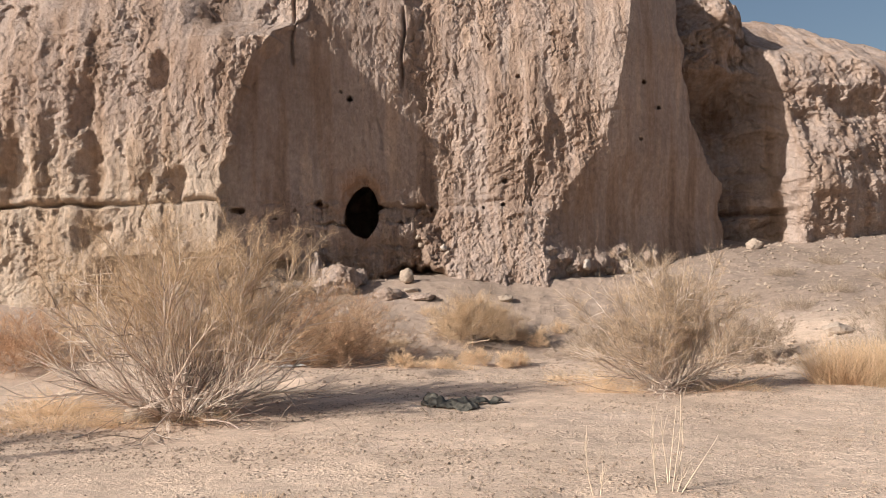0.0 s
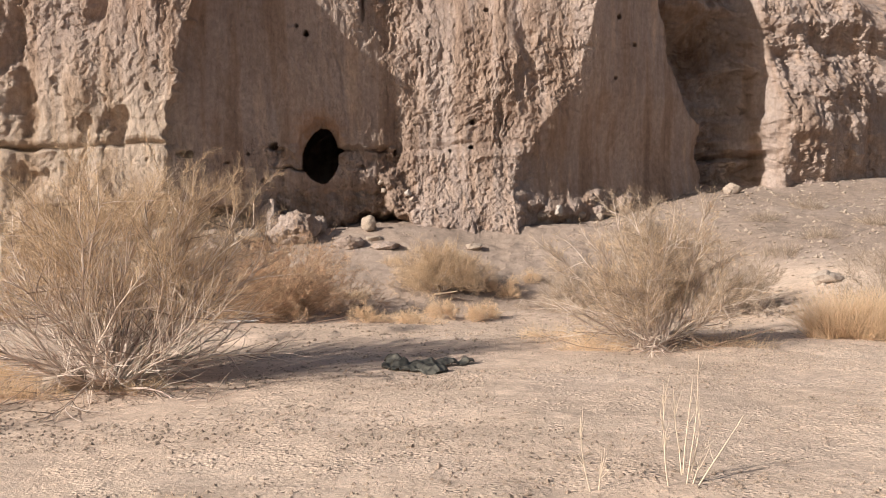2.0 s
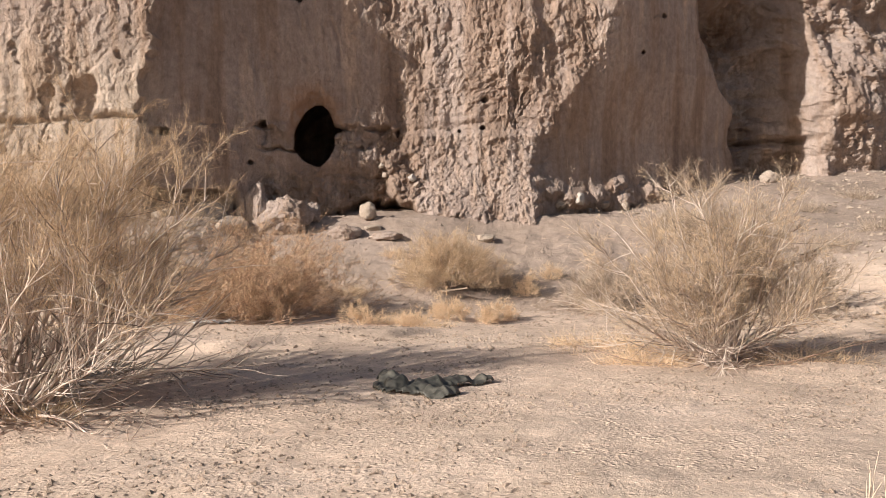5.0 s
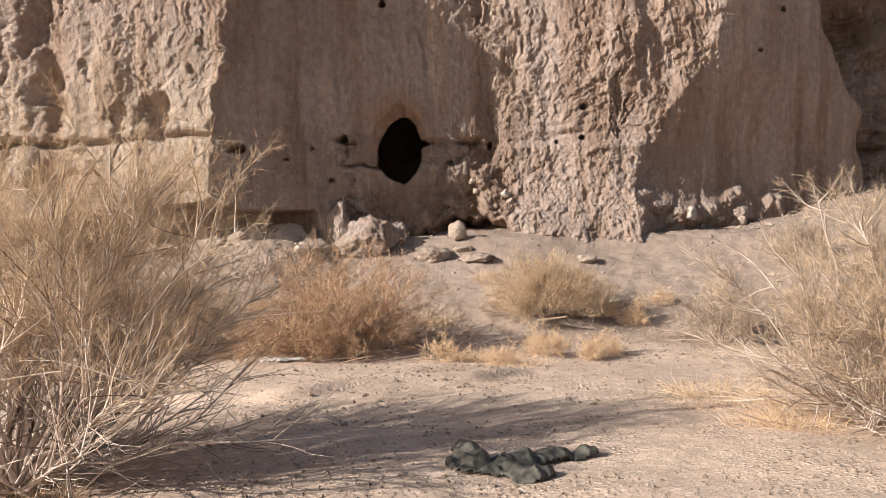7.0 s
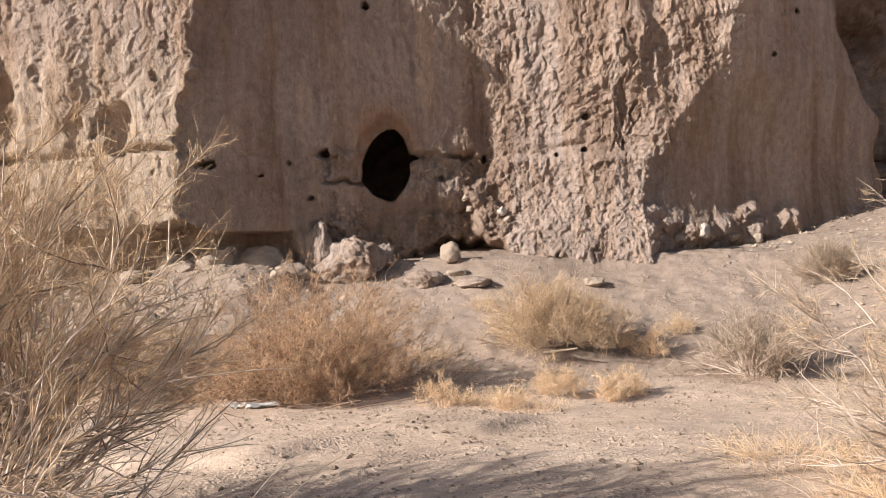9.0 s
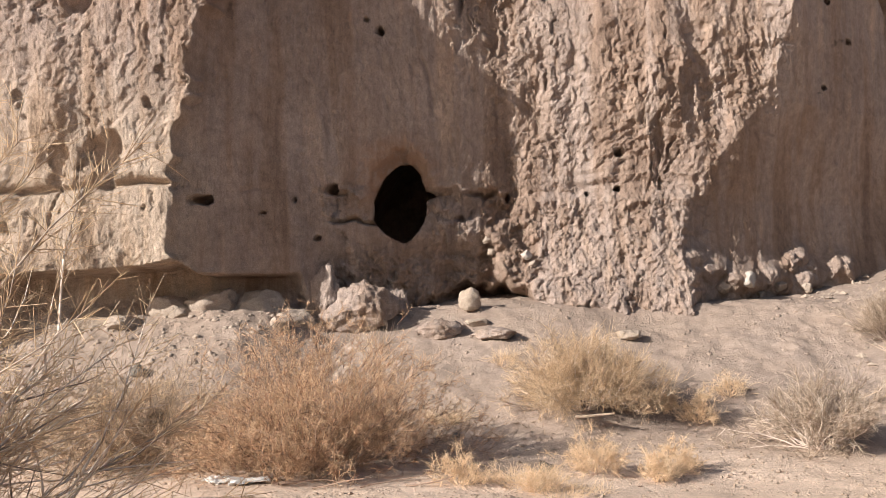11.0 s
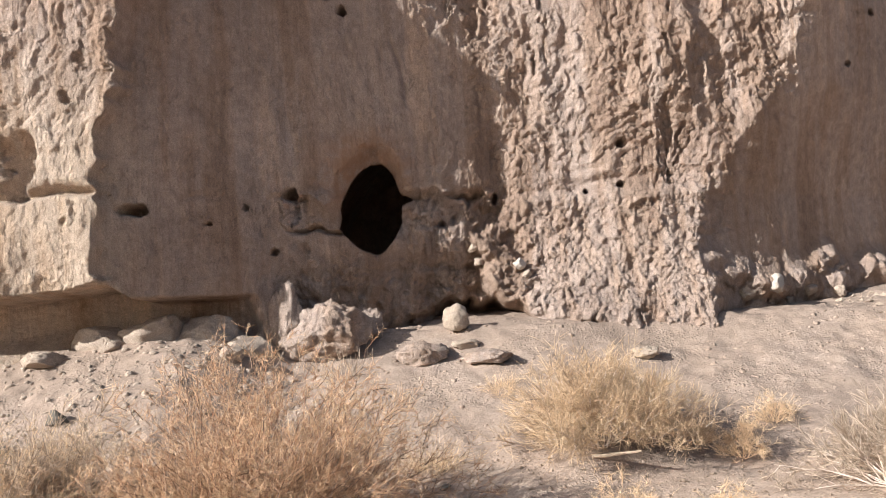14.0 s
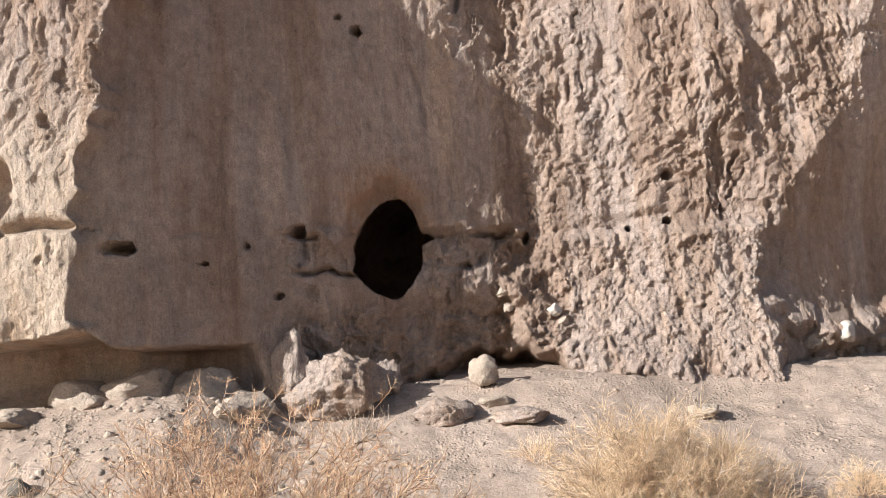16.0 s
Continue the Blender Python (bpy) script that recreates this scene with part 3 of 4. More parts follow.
def bush(name, x, y, height, width, stems, branches, twigs, fine, mats, seed, label, elev=(12, 82), low=0.15, blen=(0.22, 0.5), br=0.0034, bspread=0.34, bare=0.0, tspread=0.5, segs=3, wob=0.08, shift=(0, 0), twig_len=(0.10, 0.26), lift=0.03, group="", depth=1.0, wig=0.16, mound=0.0, stem_r=(0.005, 0.011), reach=(0.55, 0.97)):
    """Stems from one crown, branches on them, twigs on those. mound: share of the branches that fill the dome instead."""
    rng = np.random.default_rng(seed)
    z = float(ground_z(x, y))
    top = tagged(new(name), label, "bush", group)
    top.location = (x, y, z - 0.02)
    az = rng.uniform(0, 2 * np.pi, stems)
    el = np.radians(rng.uniform(elev[0], elev[1], stems))
    way = np.stack([np.cos(az) * np.cos(el), (np.sin(az) * np.cos(el)) * depth, np.sin(el)], -1)
    rad = 1 / np.sqrt((np.cos(el) / (width / 2)) ** 2 + (np.sin(el) / height) ** 2)
    length = rad * rng.uniform(*reach, stems)
    rr = rng.uniform(0, 0.20, stems) * width / 3
    root = np.stack([np.cos(az) * rr, np.sin(az) * rr, np.zeros(stems)], -1)
    root[:, 0] -= shift[0] * 0.2
    sc = max(height / 2.0, 0.55)
    P1, R1 = grow(rng, root, way, length, rng.uniform(*stem_r, stems) * sc, np.full(stems, 0.002) * sc, 8, lift, wob)
    P1[:, :, 0] += shift[0] * (P1[:, :, 2] / height)
    P1[:, :, 2] = np.maximum(P1[:, :, 2], 0.01)
    for i in range(stems):
        part("stem", soup("stem", *tubes(P1[i:i + 1], R1[i:i + 1], 5), mats[0]), top)
    nm = int(branches * mound)
    root, way = sprout(rng, P1, branches - nm, low, 0.98, bspread)
    if nm:
        u = rng.normal(size=(nm * 4, 3))
        u /= np.linalg.norm(u, axis=1, keepdims=True)
        u[:, 2] = np.abs(u[:, 2])
        lump = fbm(u[:, 0] * 3.0 + seed, u[:, 1] * 3.0, u[:, 2] * 3.0, 3, 5 + seed, 0.6)
        u = u[lump > rng.uniform(-0.4, 0.3, nm * 4)][:nm]
        nm = len(u)
        lump = fbm(u[:, 0] * 2.2, u[:, 1] * 2.2, u[:, 2] * 2.2 + seed, 3, 5, 0.6)
        f = rng.uniform(0.30, 0.84, nm)[:, None] * (1 + 0.42 * lump)[:, None]
        spot = u * f * np.array([width / 2, width / 2 * depth, height]) + np.array([shift[0] * 0.5, 0, 0.03])
        root = np.concatenate([root, spot])
        way = np.concatenate([way, u * np.array([1.0, 1.0, 0.6]) + np.array([0.12, 0, 0.45]) + rng.normal(0, 0.4, (nm, 3))])
        branches = len(root)
    P2, R2 = grow(rng, root, way, rng.uniform(*blen, branches) * sc, np.full(branches, br) * sc, np.full(branches, 0.0013), 5, lift, 0.12)
    P2[:, :, 2] = np.maximum(P2[:, :, 2], 0.01)
    part("brushwood", soup("brushwood", *tubes(P2, R2, 3), mats[0]), top, kind="stuff")
    both = np.concatenate([P2, P1[:, 3:]], 0)
    root, way = sprout(rng, both, twigs * 4, 0.25, 1.0, tspread)
    pick = np.nonzero(root[:, 2] / height > bare * rng.uniform(0.3, 1.25, len(root)))[0][:twigs]
    root, way, twigs = root[pick], way[pick], len(pick)
    tl = rng.uniform(*twig_len, twigs)
    P3, R3 = grow(rng, root, way, tl, np.full(twigs, fine), np.full(twigs, fine * 0.45), segs, lift, wig)
    root, way = sprout(rng, P3, twigs, 0.2, 0.9, 0.6)
    P4, R4 = grow(rng, root, way, tl * 0.5, np.full(twigs, fine * 0.75), np.full(twigs, fine * 0.4), 2, lift, wig)
    part("twigwork", soup("twigwork", *tubes(P3, R3), mats[1]), top, "tangle of fine dry twigs", "stuff")
    part("tip_growth", soup("tip_growth", *tubes(P4, R4), mats[2] if len(mats) > 2 else mats[1]), top, "finest dry tips", "stuff")
    return top


def tuft(name, x, y, height, width, blades, mat, seed, label, group="", flat=25, thick=0.0028, droop=-0.10, category="grass"):
    """A clump of dry blades or thin stalks."""
    rng = np.random.default_rng(seed)
    az = rng.uniform(0, 2 * np.pi, blades)
    r = np.sqrt(rng.uniform(0, 1, blades)) * width * 0.40 * (1 + 0.35 * np.sin(az * 3 + seed))
    wx, wy = x + np.cos(az) * r, y + np.sin(az) * r
    root = np.stack([wx - x, wy - y, ground_z(wx, wy) - ground_z(np.array(x), np.array(y)) - 0.005], -1)
    a2 = az + rng.normal(0, 0.8, blades)
    el = np.radians(rng.uniform(flat, 88, blades))
    way = np.stack([np.cos(a2) * np.cos(el), np.sin(a2) * np.cos(el), np.sin(el)], -1)
    P, R = grow(rng, root, way, rng.uniform(0.4, 1.2, blades) * height, np.full(blades, thick), np.full(blades, thick * 0.35), 4, droop, 0.16)
    ob = tagged(new(name, soup(name, *tubes(P, R), mat)), label, category, group)
    ob.location = (x, y, float(ground_z(x, y)))
    return ob


def scree(name, xs, ys, sizes, seed, mat, label, sink=0.3, lumpy=False):
    """Loose stones, too many to count, as one mesh."""
    rng = np.random.default_rng(seed)
    if lumpy:
        g = (1 + 5 ** 0.5) / 2
        base = np.array([(-1, g, 0), (1, g, 0), (-1, -g, 0), (1, -g, 0), (0, -1, g), (0, 1, g), (0, -1, -g), (0, 1, -g), (g, 0, -1), (g, 0, 1), (-g, 0, -1), (-g, 0, 1)]) / 1.9
        tri = np.array([(0, 11, 5), (0, 5, 1), (0, 1, 7), (0, 7, 10), (0, 10, 11), (1, 5, 9), (5, 11, 4), (11, 10, 2), (10, 7, 6), (7, 1, 8), (3, 9, 4), (3, 4, 2), (3, 2, 6), (3, 6, 8), (3, 8, 9), (4, 9, 5), (2, 4, 11), (6, 2, 10), (8, 6, 7), (9, 8, 1)])
    else:
        base = np.array([(1, 0, 0), (-1, 0, 0), (0, 1, 0), (0, -1, 0), (0, 0, 1), (0, 0, -1)]) * 1.1
        tri = np.array([(0, 2, 4), (2, 1, 4), (1, 3, 4), (3, 0, 4), (2, 0, 5), (1, 2, 5), (3, 1, 5), (0, 3, 5)])
    k = len(base)
    n = len(xs)
    V = base[None] + rng.uniform(-0.3, 0.3, (n, k, 3))
    sc = sizes[:, None] * np.stack([rng.uniform(0.7, 1.3, n), rng.uniform(0.7, 1.3, n), rng.uniform(0.4, 0.9, n)], -1) / 2
    V = V * sc[:, None, :]
    a = rng.uniform(0, 6.3, n)
    c, s_ = np.cos(a)[:, None], np.sin(a)[:, None]
    V = np.stack([V[..., 0] * c - V[..., 1] * s_, V[..., 0] * s_ + V[..., 1] * c, V[..., 2]], -1)
    V = V + np.stack([xs, ys, ground_z(xs, ys) + sizes * (0.35 - sink)], -1)[:, None, :]
    F = (tri[None] + np.arange(n)[:, None, None] * k).reshape(-1, 3)
    return tagged(new(name, soup(name, V.reshape(-1, 3), F, mat, lumpy)), label, "stones", kind="stuff")


def rock(name, x, y, size, seed, mat, label, z=None, sink=0.25, rough=0.18, turn=0, category="rock", group="", detail=4, grain=2.2):
    """A worn boulder: sphere cut by random planes, then roughened."""
    rng = np.random.default_rng(seed)
    bm = bmesh.new()
    bmesh.ops.create_icosphere(bm, subdivisions=detail, radius=1)
    co = np.array([v.co[:] for v in bm.verts])
    for _ in range(9):
        n = rng.normal(size=3)
        n /= np.linalg.norm(n)
        h = rng.uniform(0.55, 0.85)
        s = co @ n
        co = co - np.clip(s - h, 0, None)[:, None] * n * 0.9
    o = rng.uniform(0, 50, 3)
    q = co * grain + o
    nz = fbm(q[:, 0], q[:, 1], q[:, 2], 5, 3, 0.6)
    co = co * (1 + rough * nz)[:, None] * np.array(size) / 2 * 1.15
    for vert, c in zip(bm.verts, co):
        vert.co = c
    me = bpy.data.meshes.new(name)
    bm.to_mesh(me)
    bm.free()
    me.polygons.foreach_set("use_smooth", np.ones(len(me.polygons), bool))
    me.materials.append(mat)
    ob = tagged(new(name, me), label, category, group)
    zz = float(ground_z(x, y)) if z is None else z
    ob.matrix_world = pose(x, y, zz + size[2] * (0.5 - sink), 0, 0, turn)
    return ob


mat_clod, *_ = earth("dry_clods", (0.29, 0.22, 0.168), (0.385, 0.292, 0.225), (0.50, 0.385, 0.30), grit=0.4)
mat_rubble, *_ = earth("grey_rubble", (0.37, 0.29, 0.235), (0.44, 0.355, 0.29), (0.50, 0.41, 0.34), grit=0.5)
mat_dark_stone, *_ = earth("dark_stone", (0.10, 0.085, 0.075), (0.16, 0.14, 0.12), (0.22, 0.19, 0.17), grit=0.4)
mat_white_stone, *_ = earth("white_stone", (0.44, 0.38, 0.33), (0.52, 0.46, 0.41), (0.58, 0.53, 0.48), grit=0.3)
mat_stalk = strand("bleached_stalk", (0.52, 0.40, 0.29), (0.62, 0.50, 0.38), (0.7, 0.58, 0.46))
mat_cloth, _t, _b = material("dark_cloth", 0.5, 0, 0.4)
_g = _t.nodes.new("ShaderNodeNewGeometry").outputs["Position"]
_n = tex_noise(_t, _g, 14, 4)
_t.links.new(ramp(_t, _n, [(0.35, (0.050, 0.047, 0.039)), (0.6, (0.105, 0.097, 0.08)), (0.8, (0.19, 0.165, 0.13))]), _b.inputs["Base Color"])
bump(_t, _b, (tex_noise(_t, _g, 160, 2), 0.3, 0.002))
mat_paper, _t, _b = material("white_sheet", 0.7, 0, 0.3)
_t.links.new(ramp(_t, tex_noise(_t, _t.nodes.new("ShaderNodeNewGeometry").outputs["Position"], 25, 3), [(0.3, (0.55, 0.53, 0.5)), (0.7, (0.8, 0.79, 0.77))]), _b.inputs["Base Color"])

# ---- bushes on the flat ----
bush("desert_bush", -3.0, 11.2, 2.4, 3.5, 96, 2200, 24000, 0.0017, (mat_stem, mat_twig, mat_tip), 1, "sprawling dry bush of bare pale stems and golden twigs", shift=(0.12, 0), low=0.2, blen=(0.22, 0.62), br=0.0048, bspread=0.5, bare=0.8, stem_r=(0.009, 0.020), elev=(14, 86), wob=0.17, reach=(0.7, 1.05), twig_len=(0.06, 0.2), segs=2, tspread=0.6)
bush("desert_bush", 2.95, 12.85, 1.95, 2.6, 76, 1400, 16000, 0.0018, (mat_stem, mat_twig_grey, mat_tip), 2, "wispy grey-tan bush with thin bare stems on the flat", elev=(14, 84), low=0.2, blen=(0.22, 0.55), br=0.0056, bspread=0.5, bare=0.35, stem_r=(0.008, 0.016), wob=0.2, twig_len=(0.06, 0.2), segs=2, tspread=0.6)
bush("desert_bush", -6.5, 7.9, 2.1, 3.0, 50, 400, 3500, 0.0030, (mat_stem, mat_twig), 8, "dry bush that throws a long shadow over the flat")
bush("desert_bush", 7.1, 15.0, 1.4, 2.0, 40, 300, 3500, 0.0022, (mat_stem, mat_twig_grey), 9, "thin grey bush beside the pale straw")
# ---- bushes along the wash ----
bush("desert_bush", -2.3, 17.95, 1.3, 3.25, 50, 4200, 26000, 0.0022, (mat_brush, mat_twig_rust, mat_tip), 3, "dense rusty golden mounded bush above white litter", elev=(5, 80), mound=0.92, depth=0.95, br=0.0055, blen=(0.15, 0.34), reach=(0.5, 0.85), twig_len=(0.05, 0.14), wig=0.3, tspread=0.8, segs=2)
bush("desert_bush", -4.35, 18.2, 0.95, 2.6, 40, 1000, 8000, 0.0026, (mat_brush, mat_twig_grey, mat_tip), 10, "greyish brown low bush beside the rusty one", elev=(8, 80), mound=0.5, tspread=0.75, wig=0.25, segs=2, br=0.0055)
bush("desert_bush", 0.62, 20.3, 0.85, 2.1, 46, 900, 8500, 0.0025, (mat_stem, mat_twig, mat_tip), 4, "low straw-brown bush below the cliff", elev=(8, 80), mound=0.5, tspread=0.75, wig=0.25, segs=2, br=0.0055)
bush("desert_bush", 3.1, 19.3, 0.95, 2.4, 46, 520, 5000, 0.0028, (mat_stem, mat_twig_grey), 5, "splayed grey bush with pale bent stems", elev=(10, 75), stem_r=(0.012, 0.024), br=0.006, wob=0.2, bspread=0.55, segs=2, twig_len=(0.06, 0.18))
bush("desert_bush", 5.3, 17.0, 1.0, 2.6, 46, 500, 5000, 0.0028, (mat_stem, mat_twig_grey), 6, "thin grey-tan bush at the edge of the wash", wob=0.18, bspread=0.55, segs=2, twig_len=(0.06, 0.18))
bush("desert_bush", -8.2, 18.6, 1.1, 3.4, 46, 600, 5000, 0.0030, (mat_stem, mat_twig_rust), 7, "dark brown dense bush far along the wash", elev=(6, 78), mound=0.6)
bush("desert_bush", 5.1, 22.6, 0.55, 1.5, 40, 300, 3500, 0.0024, (mat_stem, mat_twig_grey), 12, "bleached twiggy bush on the talus at the cliff", elev=(20, 80))
for i, (x, y, h) in enumerate(((8.6, 21.2, 0.3), (8.2, 23.4, 0.25), (9.8, 24.6, 0.3), (7.4, 20.2, 0.28), (10.4, 22.5, 0.3), (6.6, 21.6, 0.22))):
    tuft("dry_shrub", x, y, h, 0.8, 260, mat_twig_grey, 60 + i, "low dark dry shrub on the gravel slope", "shrubs on the slope", 10, 0.003, 0.0, "shrub")

# ---- straw and grass ----
for i, (x, y, h, w, n) in enumerate(((0.55, 17.85, 0.42, 0.85, 2200), (1.3, 17.95, 0.36, 0.62, 1400), (1.08, 17.55, 0.28, 0.4, 900), (1.95, 20.15, 0.46, 0.55, 1500), (-0.72, 17.15, 0.32, 0.7, 1200), (-0.05, 16.8, 0.22, 0.6, 700), (1.55, 20.5, 0.3, 0.5, 800), (2.5, 21.0, 0.3, 0.6, 800))):
    bush("straw_shrub", x, y, h, w, 14, 160, n, 0.0017, (mat_straw, mat_straw), 300 + i, "low rounded golden dry shrub on the sand", elev=(15, 85), mound=0.85, twig_len=(0.03, 0.09), wig=0.3, tspread=0.9, segs=2, group="golden shrubs", blen=(0.08, 0.2))
STRAW = "pale golden straw clump on the sand"
for i, (x, y, h, w, n) in enumerate(((-0.2, 17.3, 0.2, 0.9, 260), (0.2, 16.7, 0.18, 0.8, 200),
                                     (-4.3, 10.6, 0.22, 1.4, 600), (-4.6, 11.6, 0.35, 1.3, 700), (-3.6, 10.7, 0.2, 0.8, 300), (-2.7, 10.9, 0.15, 0.9, 260), (-0.35, 21.6, 0.22, 0.4, 160), (-1.05, 19.9, 0.3, 0.5, 200), (-1.2, 6.0, 0.15, 0.5, 420))):
    tuft("straw_clump", x, y, h, w, int(n * 1.4), mat_straw, 100 + i, STRAW, "straw clumps", 12, 0.0019, -0.14)
for i, (x, y, h, w, n) in enumerate(((5.5, 13.2, 0.62, 1.0, 2000), (6.2, 13.6, 0.6, 0.9, 1400))):
    tuft("straw_clump", x, y, h, w, n, mat_straw, 130 + i, "thick upright pale golden straw clump on the sand", "straw clumps", 40, 0.0026, -0.08)
for i, (x, y, w) in enumerate(((1.9, 13.75, 1.3), (2.5, 13.3, 1.1), (3.7, 12.6, 1.2), (2.2, 12.6, 0.9))):
    tuft("straw_litter", x, y, 0.22, w, 520, mat_straw, 140 + i, "flattened pale straw lying on the sand", "flattened straw", 2, 0.002, -0.22)
tuft("dry_weed", -2.25, 22.3, 0.28, 0.9, 60, mat_twig_grey, 150, "thin dry weeds before the earth hump", "", 55, 0.004, 0.0, "weed")
tuft("dry_weed", 1.1, 20.9, 0.55, 1.1, 90, mat_twig, 151, "thin upright dry weeds behind the low bush", "", 50, 0.003, 0.0, "weed")


def stalk_plant(x, y, height, spreads, seed, label):
    """A bare bleached stalk with a few forked shoots."""
    rng = np.random.default_rng(seed)
    top = tagged(new("dry_stalk"), label, "plant", "bare stalks")
    top.location = (x, y, float(ground_z(x, y)) - 0.01)
    n = len(spreads)
    way = np.array([(dx, dy, 1.0) for dx, dy, _, _ in spreads])
    root = np.array([(dx * 0.12, dy * 0.12, f * height * 0.3) for dx, dy, f, _ in spreads])
    P, R = grow(rng, root, way, np.array([l * height for *_, l in spreads]), np.full(n, 0.0048), np.full(n, 0.0015), 8, 0.03, 0.05)
    for i in range(n):
        part("shoot", soup("shoot", *tubes(P[i:i + 1], R[i:i + 1], 6), mat_stalk), top)
    rt, wy = sprout(rng, P, 14, 0.3, 0.9, 0.35)
    P2, R2 = grow(rng, rt, wy, rng.uniform(0.06, 0.16, 14), np.full(14, 0.002), np.full(14, 0.0009), 4, 0.05, 0.08)
    for i in range(14):
        part("twig", soup("twig", *tubes(P2[i:i + 1], R2[i:i + 1], 4), mat_stalk), top)


stalk_plant(1.46, 6.42, 0.80, ((0.20, 0.0, 0.0, 0.9), (0.0, 0.05, 0.25, 0.58), (0.06, 0, 0.3, 0.64), (0.42, 0.05, 0.3, 0.46), (0.72, -0.1, 0.02, 0.56), (0.5, 0.1, 0.0, 0.3)), 31, "bleached bare forked stalk on the open flat")
stalk_plant(1.40, 6.40, 0.54, ((-0.16, 0, 0.0, 1.0),), 32, "single thin bleached stalk")
stalk_plant(1.0, 6.42, 0.42, ((-0.28, 0, 0.0, 1.0), (0.1, 0.1, 0.0, 0.4)), 33, "short thin bleached stalk")


# ---- the cloth on the flat ----
def cloth(x, y):
    n, m = 110, 90
    u, w = np.meshgrid(np.linspace(-0.32, 0.75, n), np.linspace(-0.42, 0.62, m))
    h = np.zeros_like(u) - 1
    for ax, ay, bx, by, r, hh in ((-0.17, 0.34, -0.10, 0.0, 0.11, 0.13), (-0.10, 0.05, 0.12, -0.02, 0.19, 0.045), (0.06, 0.08, 0.24, -0.16, 0.16, 0.05), (0.18, 0.12, 0.46, 0.36, 0.10, 0.07), (0.42, 0.32, 0.62, 0.42, 0.09, 0.05)):
        px, py = u - ax, w - ay
        bx, by = bx - ax, by - ay
        t = np.clip((px * bx + py * by) / (bx * bx + by * by), 0, 1)
        d = np.hypot(px - t * bx, py - t * by) / (r * (1 + 0.22 * vnoise(u * 9, w * 9, ax * 7, 5)))
        h = np.maximum(h, np.where(d < 1, hh * np.sqrt(np.clip(1 - d * d, 0, 1)), -1))
    n1, n2 = fbm(u * 5 + w * 4, w * 4 - u * 3, 0.0, 3, 8), fbm(u * 11 - w * 6, w * 9 + u * 4, 1.0, 2, 18)
    fold = 0.035 * (1 - np.minimum(np.abs(n1) * 1.2, 1)) ** 1.6 + 0.012 * (1 - np.minimum(np.abs(n2) * 1.5, 1)) ** 1.5 - 0.02
    Z = ground_z(x + u, y + w) + 0.012 + np.clip(h, 0, 1) * (0.85 + 0.3 * vnoise(u * 6, w * 6, 2, 9)) + np.where(h > 0.01, fold, 0)
    keep = h > -0.5
    idx = np.arange(n * m).reshape(m, n)
    ok = keep[:-1, :-1] & keep[1:, :-1] & keep[:-1, 1:] & keep[1:, 1:]
    F = np.stack([idx[:-1, :-1], idx[:-1, 1:], idx[1:, 1:], idx[1:, :-1]], -1)[ok]
    used, inv = np.unique(F, return_inverse=True)
    co = np.stack([x + u, y + w, Z], -1).reshape(-1, 3)[used]
    co[:, 2] -= float(ground_z(x, y))
    co[:, :2] -= (x, y)
    ob = tagged(new("discarded_trousers", soup("discarded_trousers", co, inv.reshape(-1, 4), mat_cloth)), "crumpled dark grey-green trousers lying on the sand", "clothes")
    ob.location = (x, y, float(ground_z(x, y)))
    s = ob.modifiers.new("thickness", "SOLIDIFY")
    s.thickness, s.offset = 0.008, -1
    return ob


cloth(0.0, 11.25)


# ---- litter and sticks ----
def sheet(name, x, y, sx, sy, turn, seed, label):
    n = 22
    u, w = np.meshgrid(np.linspace(-0.5, 0.5, n), np.linspace(-0.5, 0.5, n))
    z = 0.05 + 0.06 * (0.35 - np.abs(fbm(u * 4 + seed, w * 4, 0, 3, seed))) + 0.03 * vnoise(u * 3, w * 3, seed, 4)
    ob = tagged(new(name, grid_mesh(name, u * sx * (1 + 0.3 * vnoise(w * 3, 0, seed, 1)), w * sy * (1 + 0.3 * vnoise(u * 3, 0, seed, 2)), (z - z.min()) * 0.5 + 0.004, mat_paper)), label, "litter", "litter by the bush")
    ob.matrix_world = pose(x, y, float(ground_z(x, y)), 0, 0, turn)
    s = ob.modifiers.new("thickness", "SOLIDIFY")
    s.thickness = 0.004


sheet("plastic_sheet", -2.62, 17.0, 0.38, 0.26, 20, 3, "crumpled white plastic sheet under the bush")
sheet("plastic_sheet", -2.92, 17.1, 0.25, 0.2, -30, 5, "torn scrap of white plastic")



def stick(x, y, length, turn, tilt, r, seed, mat, label):
    rng = np.random.default_rng(seed)
    P, R = grow(rng, np.zeros((1, 3)), np.array([(1.0, 0, 0.05)]), np.array([length]), np.array([r]), np.array([r * 0.5]), 9, 0.0, 0.07)
    P[:, :, 2] += r
    ob = tagged(new("stick", soup("stick", *tubes(P, R, 6), mat)), label, "stick", "fallen sticks")
    ob.matrix_world = pose(x, y, float(ground_z(x, y)), 0, -tilt, turn)


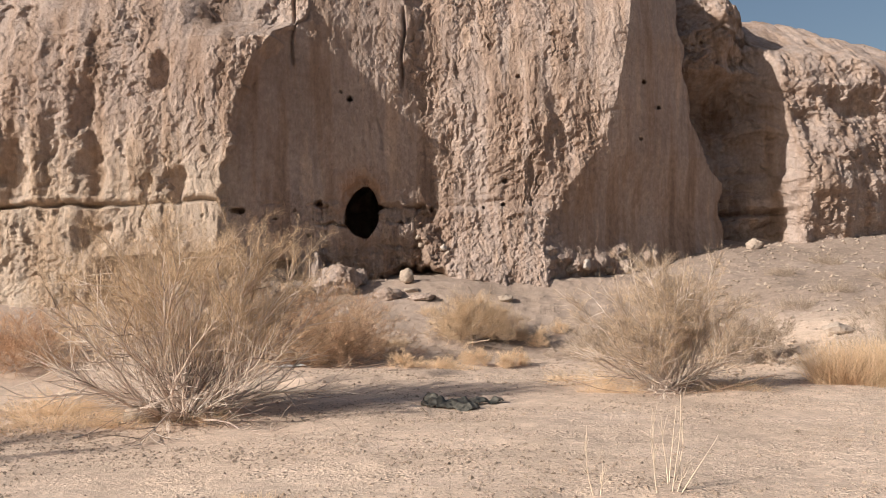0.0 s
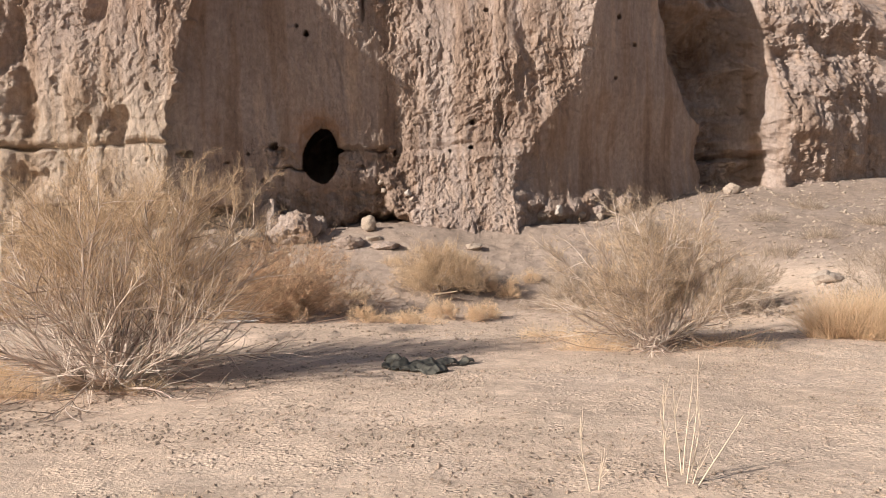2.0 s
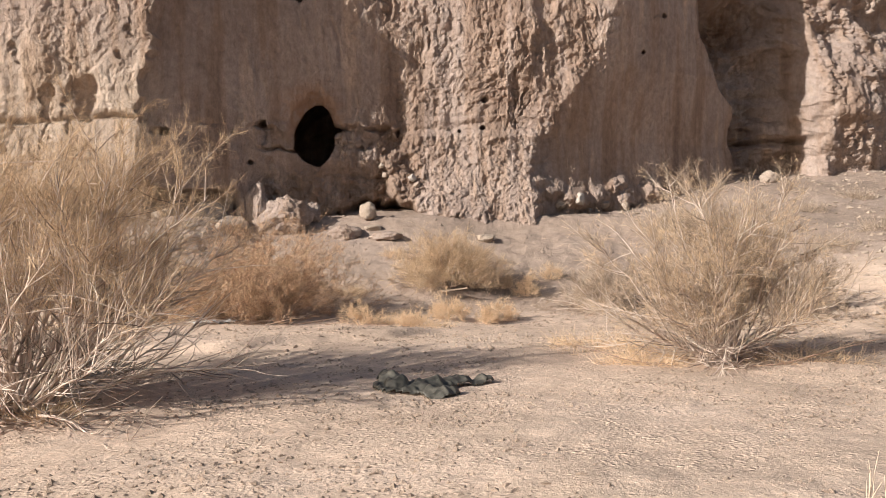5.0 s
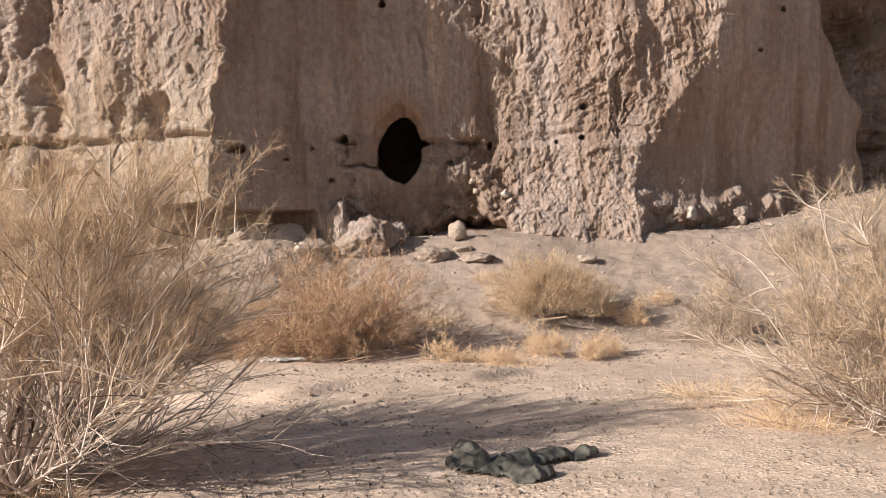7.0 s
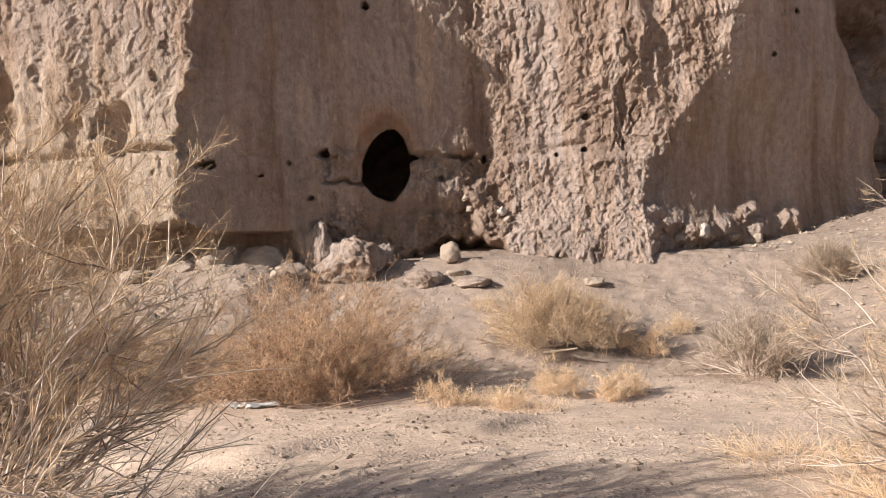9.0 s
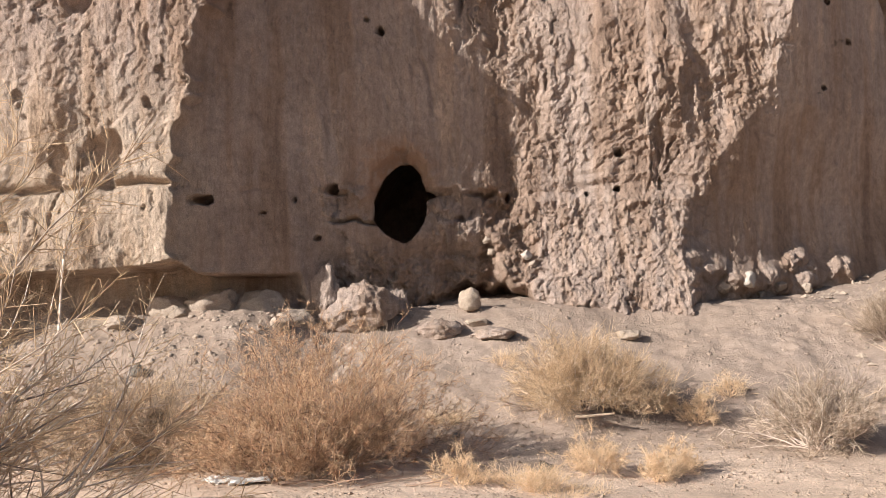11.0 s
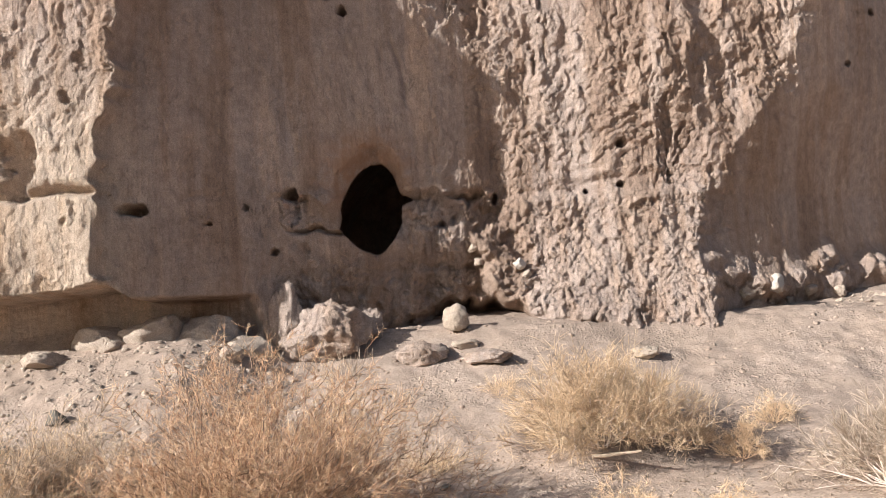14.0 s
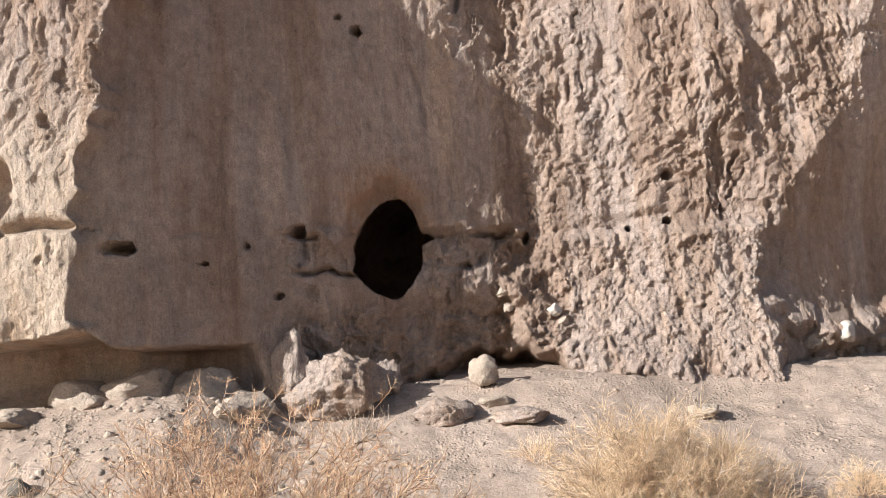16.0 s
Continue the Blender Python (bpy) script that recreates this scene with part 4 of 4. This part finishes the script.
stick(0.5, 20.0, 0.55, -50, 0, 0.022, 1, mat_stalk, "bleached stick on the slope")
for i, (x, y, l, a) in enumerate(((-2.3, 16.9, 0.6, 10), (-2.0, 16.8, 0.5, -25), (-1.6, 16.9, 0.7, 5), (-2.5, 17.2, 0.5, 40), (-1.2, 17.0, 0.45, -10))):
    stick(x, y, l, a, 6, 0.008, 10 + i, mat_brush, "dead branch under the rusty bush")
for i, (x, y, l, a) in enumerate(((-3.6, 10.7, 1.0, 10), (-3.0, 10.6, 1.1, -12), (-2.4, 11.0, 0.9, 20), (-3.9, 11.0, 0.7, 160), (2.4, 12.4, 0.9, 170), (3.2, 12.3, 1.0, -8), (3.7, 12.6, 0.8, 15), (6.3, 11.2, 0.35, 80))):
    stick(x, y, l, a, 5, 0.008, 20 + i, mat_brush, "grey fallen branch at the foot of a bush")

# ---- stones ----
rock("earth_lump", -2.55, 22.85, (1.0, 0.8, 0.85), 21, mat_cliff, "rounded lumpy mound of fallen earth at the cliff foot", sink=0.28, rough=0.13, grain=4, detail=5)
rock("earth_lump", -3.06, 22.85, (0.42, 0.38, 0.95), 22, mat_cliff, "upright horn of eroded earth beside the mound", sink=0.15, rough=0.14, grain=5)
rock("earth_lump", -2.0, 23.15, (0.38, 0.3, 0.42), 23, mat_cliff, "crumbling earth lump beside the mound", sink=0.25, rough=0.14, grain=5)
rock("boulder", -1.3, 22.55, (0.58, 0.45, 0.40), 24, mat_cliff, "low rough boulder on the sandy slope", rough=0.13, grain=5, sink=0.4)
rock("boulder", -0.86, 23.15, (0.36, 0.28, 0.36), 25, mat_rock, "pale upright stone before the hollow", turn=20, sink=0.2, rough=0.12)
rock("stone_slab", -0.42, 22.35, (0.62, 0.4, 0.17), 26, mat_cliff, "flat pale stone slab on the slope", sink=0.2, turn=-12)
rock("stone_slab", -0.75, 22.75, (0.45, 0.18, 0.12), 27, mat_rock, "thin brown stone on the slope", turn=25)
rock("boulder", 1.42, 22.6, (0.38, 0.28, 0.16), 28, mat_rock, "small pale stone with a dark hollow under it", sink=0.1)
for i, (x, y, w, h) in enumerate(((-5.25, 22.35, 0.72, 0.5), (-4.66, 22.5, 0.86, 0.6), (-4.05, 22.62, 0.8, 0.62), (-5.9, 22.0, 0.5, 0.25), (-3.42, 22.5, 0.42, 0.34), (-3.6, 22.2, 0.28, 0.22))):
    rock("fallen_block", x, y, (w, 0.6, h), 40 + i, mat_rubble, "blocky fallen earth clod below the overhang", sink=0.52, rough=0.09, grain=5, turn=(8, -6, 20, 60, 140, 200)[i], group="fallen blocks")
for i, (x, y, w) in enumerate(((-5.1, 20.7, 0.24), (-5.45, 20.2, 0.2), (0.05, 17.95, 0.16), (-0.9, 19.4, 0.1))):
    rock("dark_stone", x, y, (w, w * 0.8, w * 0.7), 50 + i, mat_dark_stone, "small dark stone on the rubble", detail=3, group="dark stones")
rock("boulder", 7.3, 17.9, (0.5, 0.4, 0.28), 54, mat_rubble, "rough boulder on the gravel slope")
rock("boulder", 8.75, 27.0, (0.42, 0.36, 0.34), 55, mat_rubble, "grey boulder on the crest of the talus")
rock("boulder", -3.42, 10.95, (0.42, 0.3, 0.3), 56, mat_rock, "pale broken lump at the foot of the bush", turn=30)


def set_in_cliff(x, z, w, seed, mat, label):
    y = float(cliff_full(np.array([x]), np.array([z]))[0])
    rock("embedded_stone", x, y - 0.02, (w, w, w * 0.9), seed, mat, label, z=z - w * 0.2, sink=0.25, rough=0.10, detail=4, grain=3, group="stones set in the cliff")


for i, (x, z, w) in enumerate(((3.62, 1.86, 0.26), (0.02, 2.35, 0.17), (-0.62, 2.62, 0.15), (0.12, 2.2, 0.14), (-0.55, 2.42, 0.13), (3.2, 1.75, 0.22), (4.3, 1.75, 0.22), (3.9, 1.6, 0.2), (4.8, 1.7, 0.2))):
    set_in_cliff(x, z, w, 70 + i, mat_white_stone if i in (0, 1) else mat_rubble, "pale stone stuck in the gravelly earth" if i in (0, 1) else "grey earth lump stuck in the cliff foot")

rng = np.random.default_rng(5)


def strewn(n, x0, x1, y0, y1, lo, hi, power=3.0, patch=0.0, seed=0):
    xs, ys = rng.uniform(x0, x1, n), rng.uniform(y0, y1, n)
    if patch:
        keep = fbm(xs * patch, ys * patch * 1.6, 0, 3, seed) > rng.uniform(-0.7, 0.6, n)
        xs, ys = xs[keep], ys[keep]
    return xs, ys, lo + (hi - lo) * rng.uniform(0, 1, len(xs)) ** power


scree("clods", *strewn(36000, -6, 7, 4.2, 13.2, 0.011, 0.042, 2.4, 0.8, 3), 1, mat_clod, "small dry clods and crumbs strewn over the flat")
scree("gravel", *strewn(9000, -4, 6, 13.2, 20, 0.012, 0.06, 3.5, 0.6, 4), 2, mat_clod, "gravel and crumbs along the wash")
scree("rubble", *strewn(2600, -9.5, -2.0, 19.8, 22.5, 0.02, 0.13, 3), 3, mat_rubble, "pale rubble heaped below the overhang", 0.5, True)
scree("rubble", *strewn(1800, -2.2, 5.5, 19.8, 24.6, 0.015, 0.10, 4.5), 4, mat_ground, "stones and crumbs on the slope under the cliff", 0.5, True)
scree("gravel", *strewn(5000, 4.5, 13, 15.5, 28.5, 0.02, 0.13, 3.5), 6, mat_rock, "gravel on the talus slope")
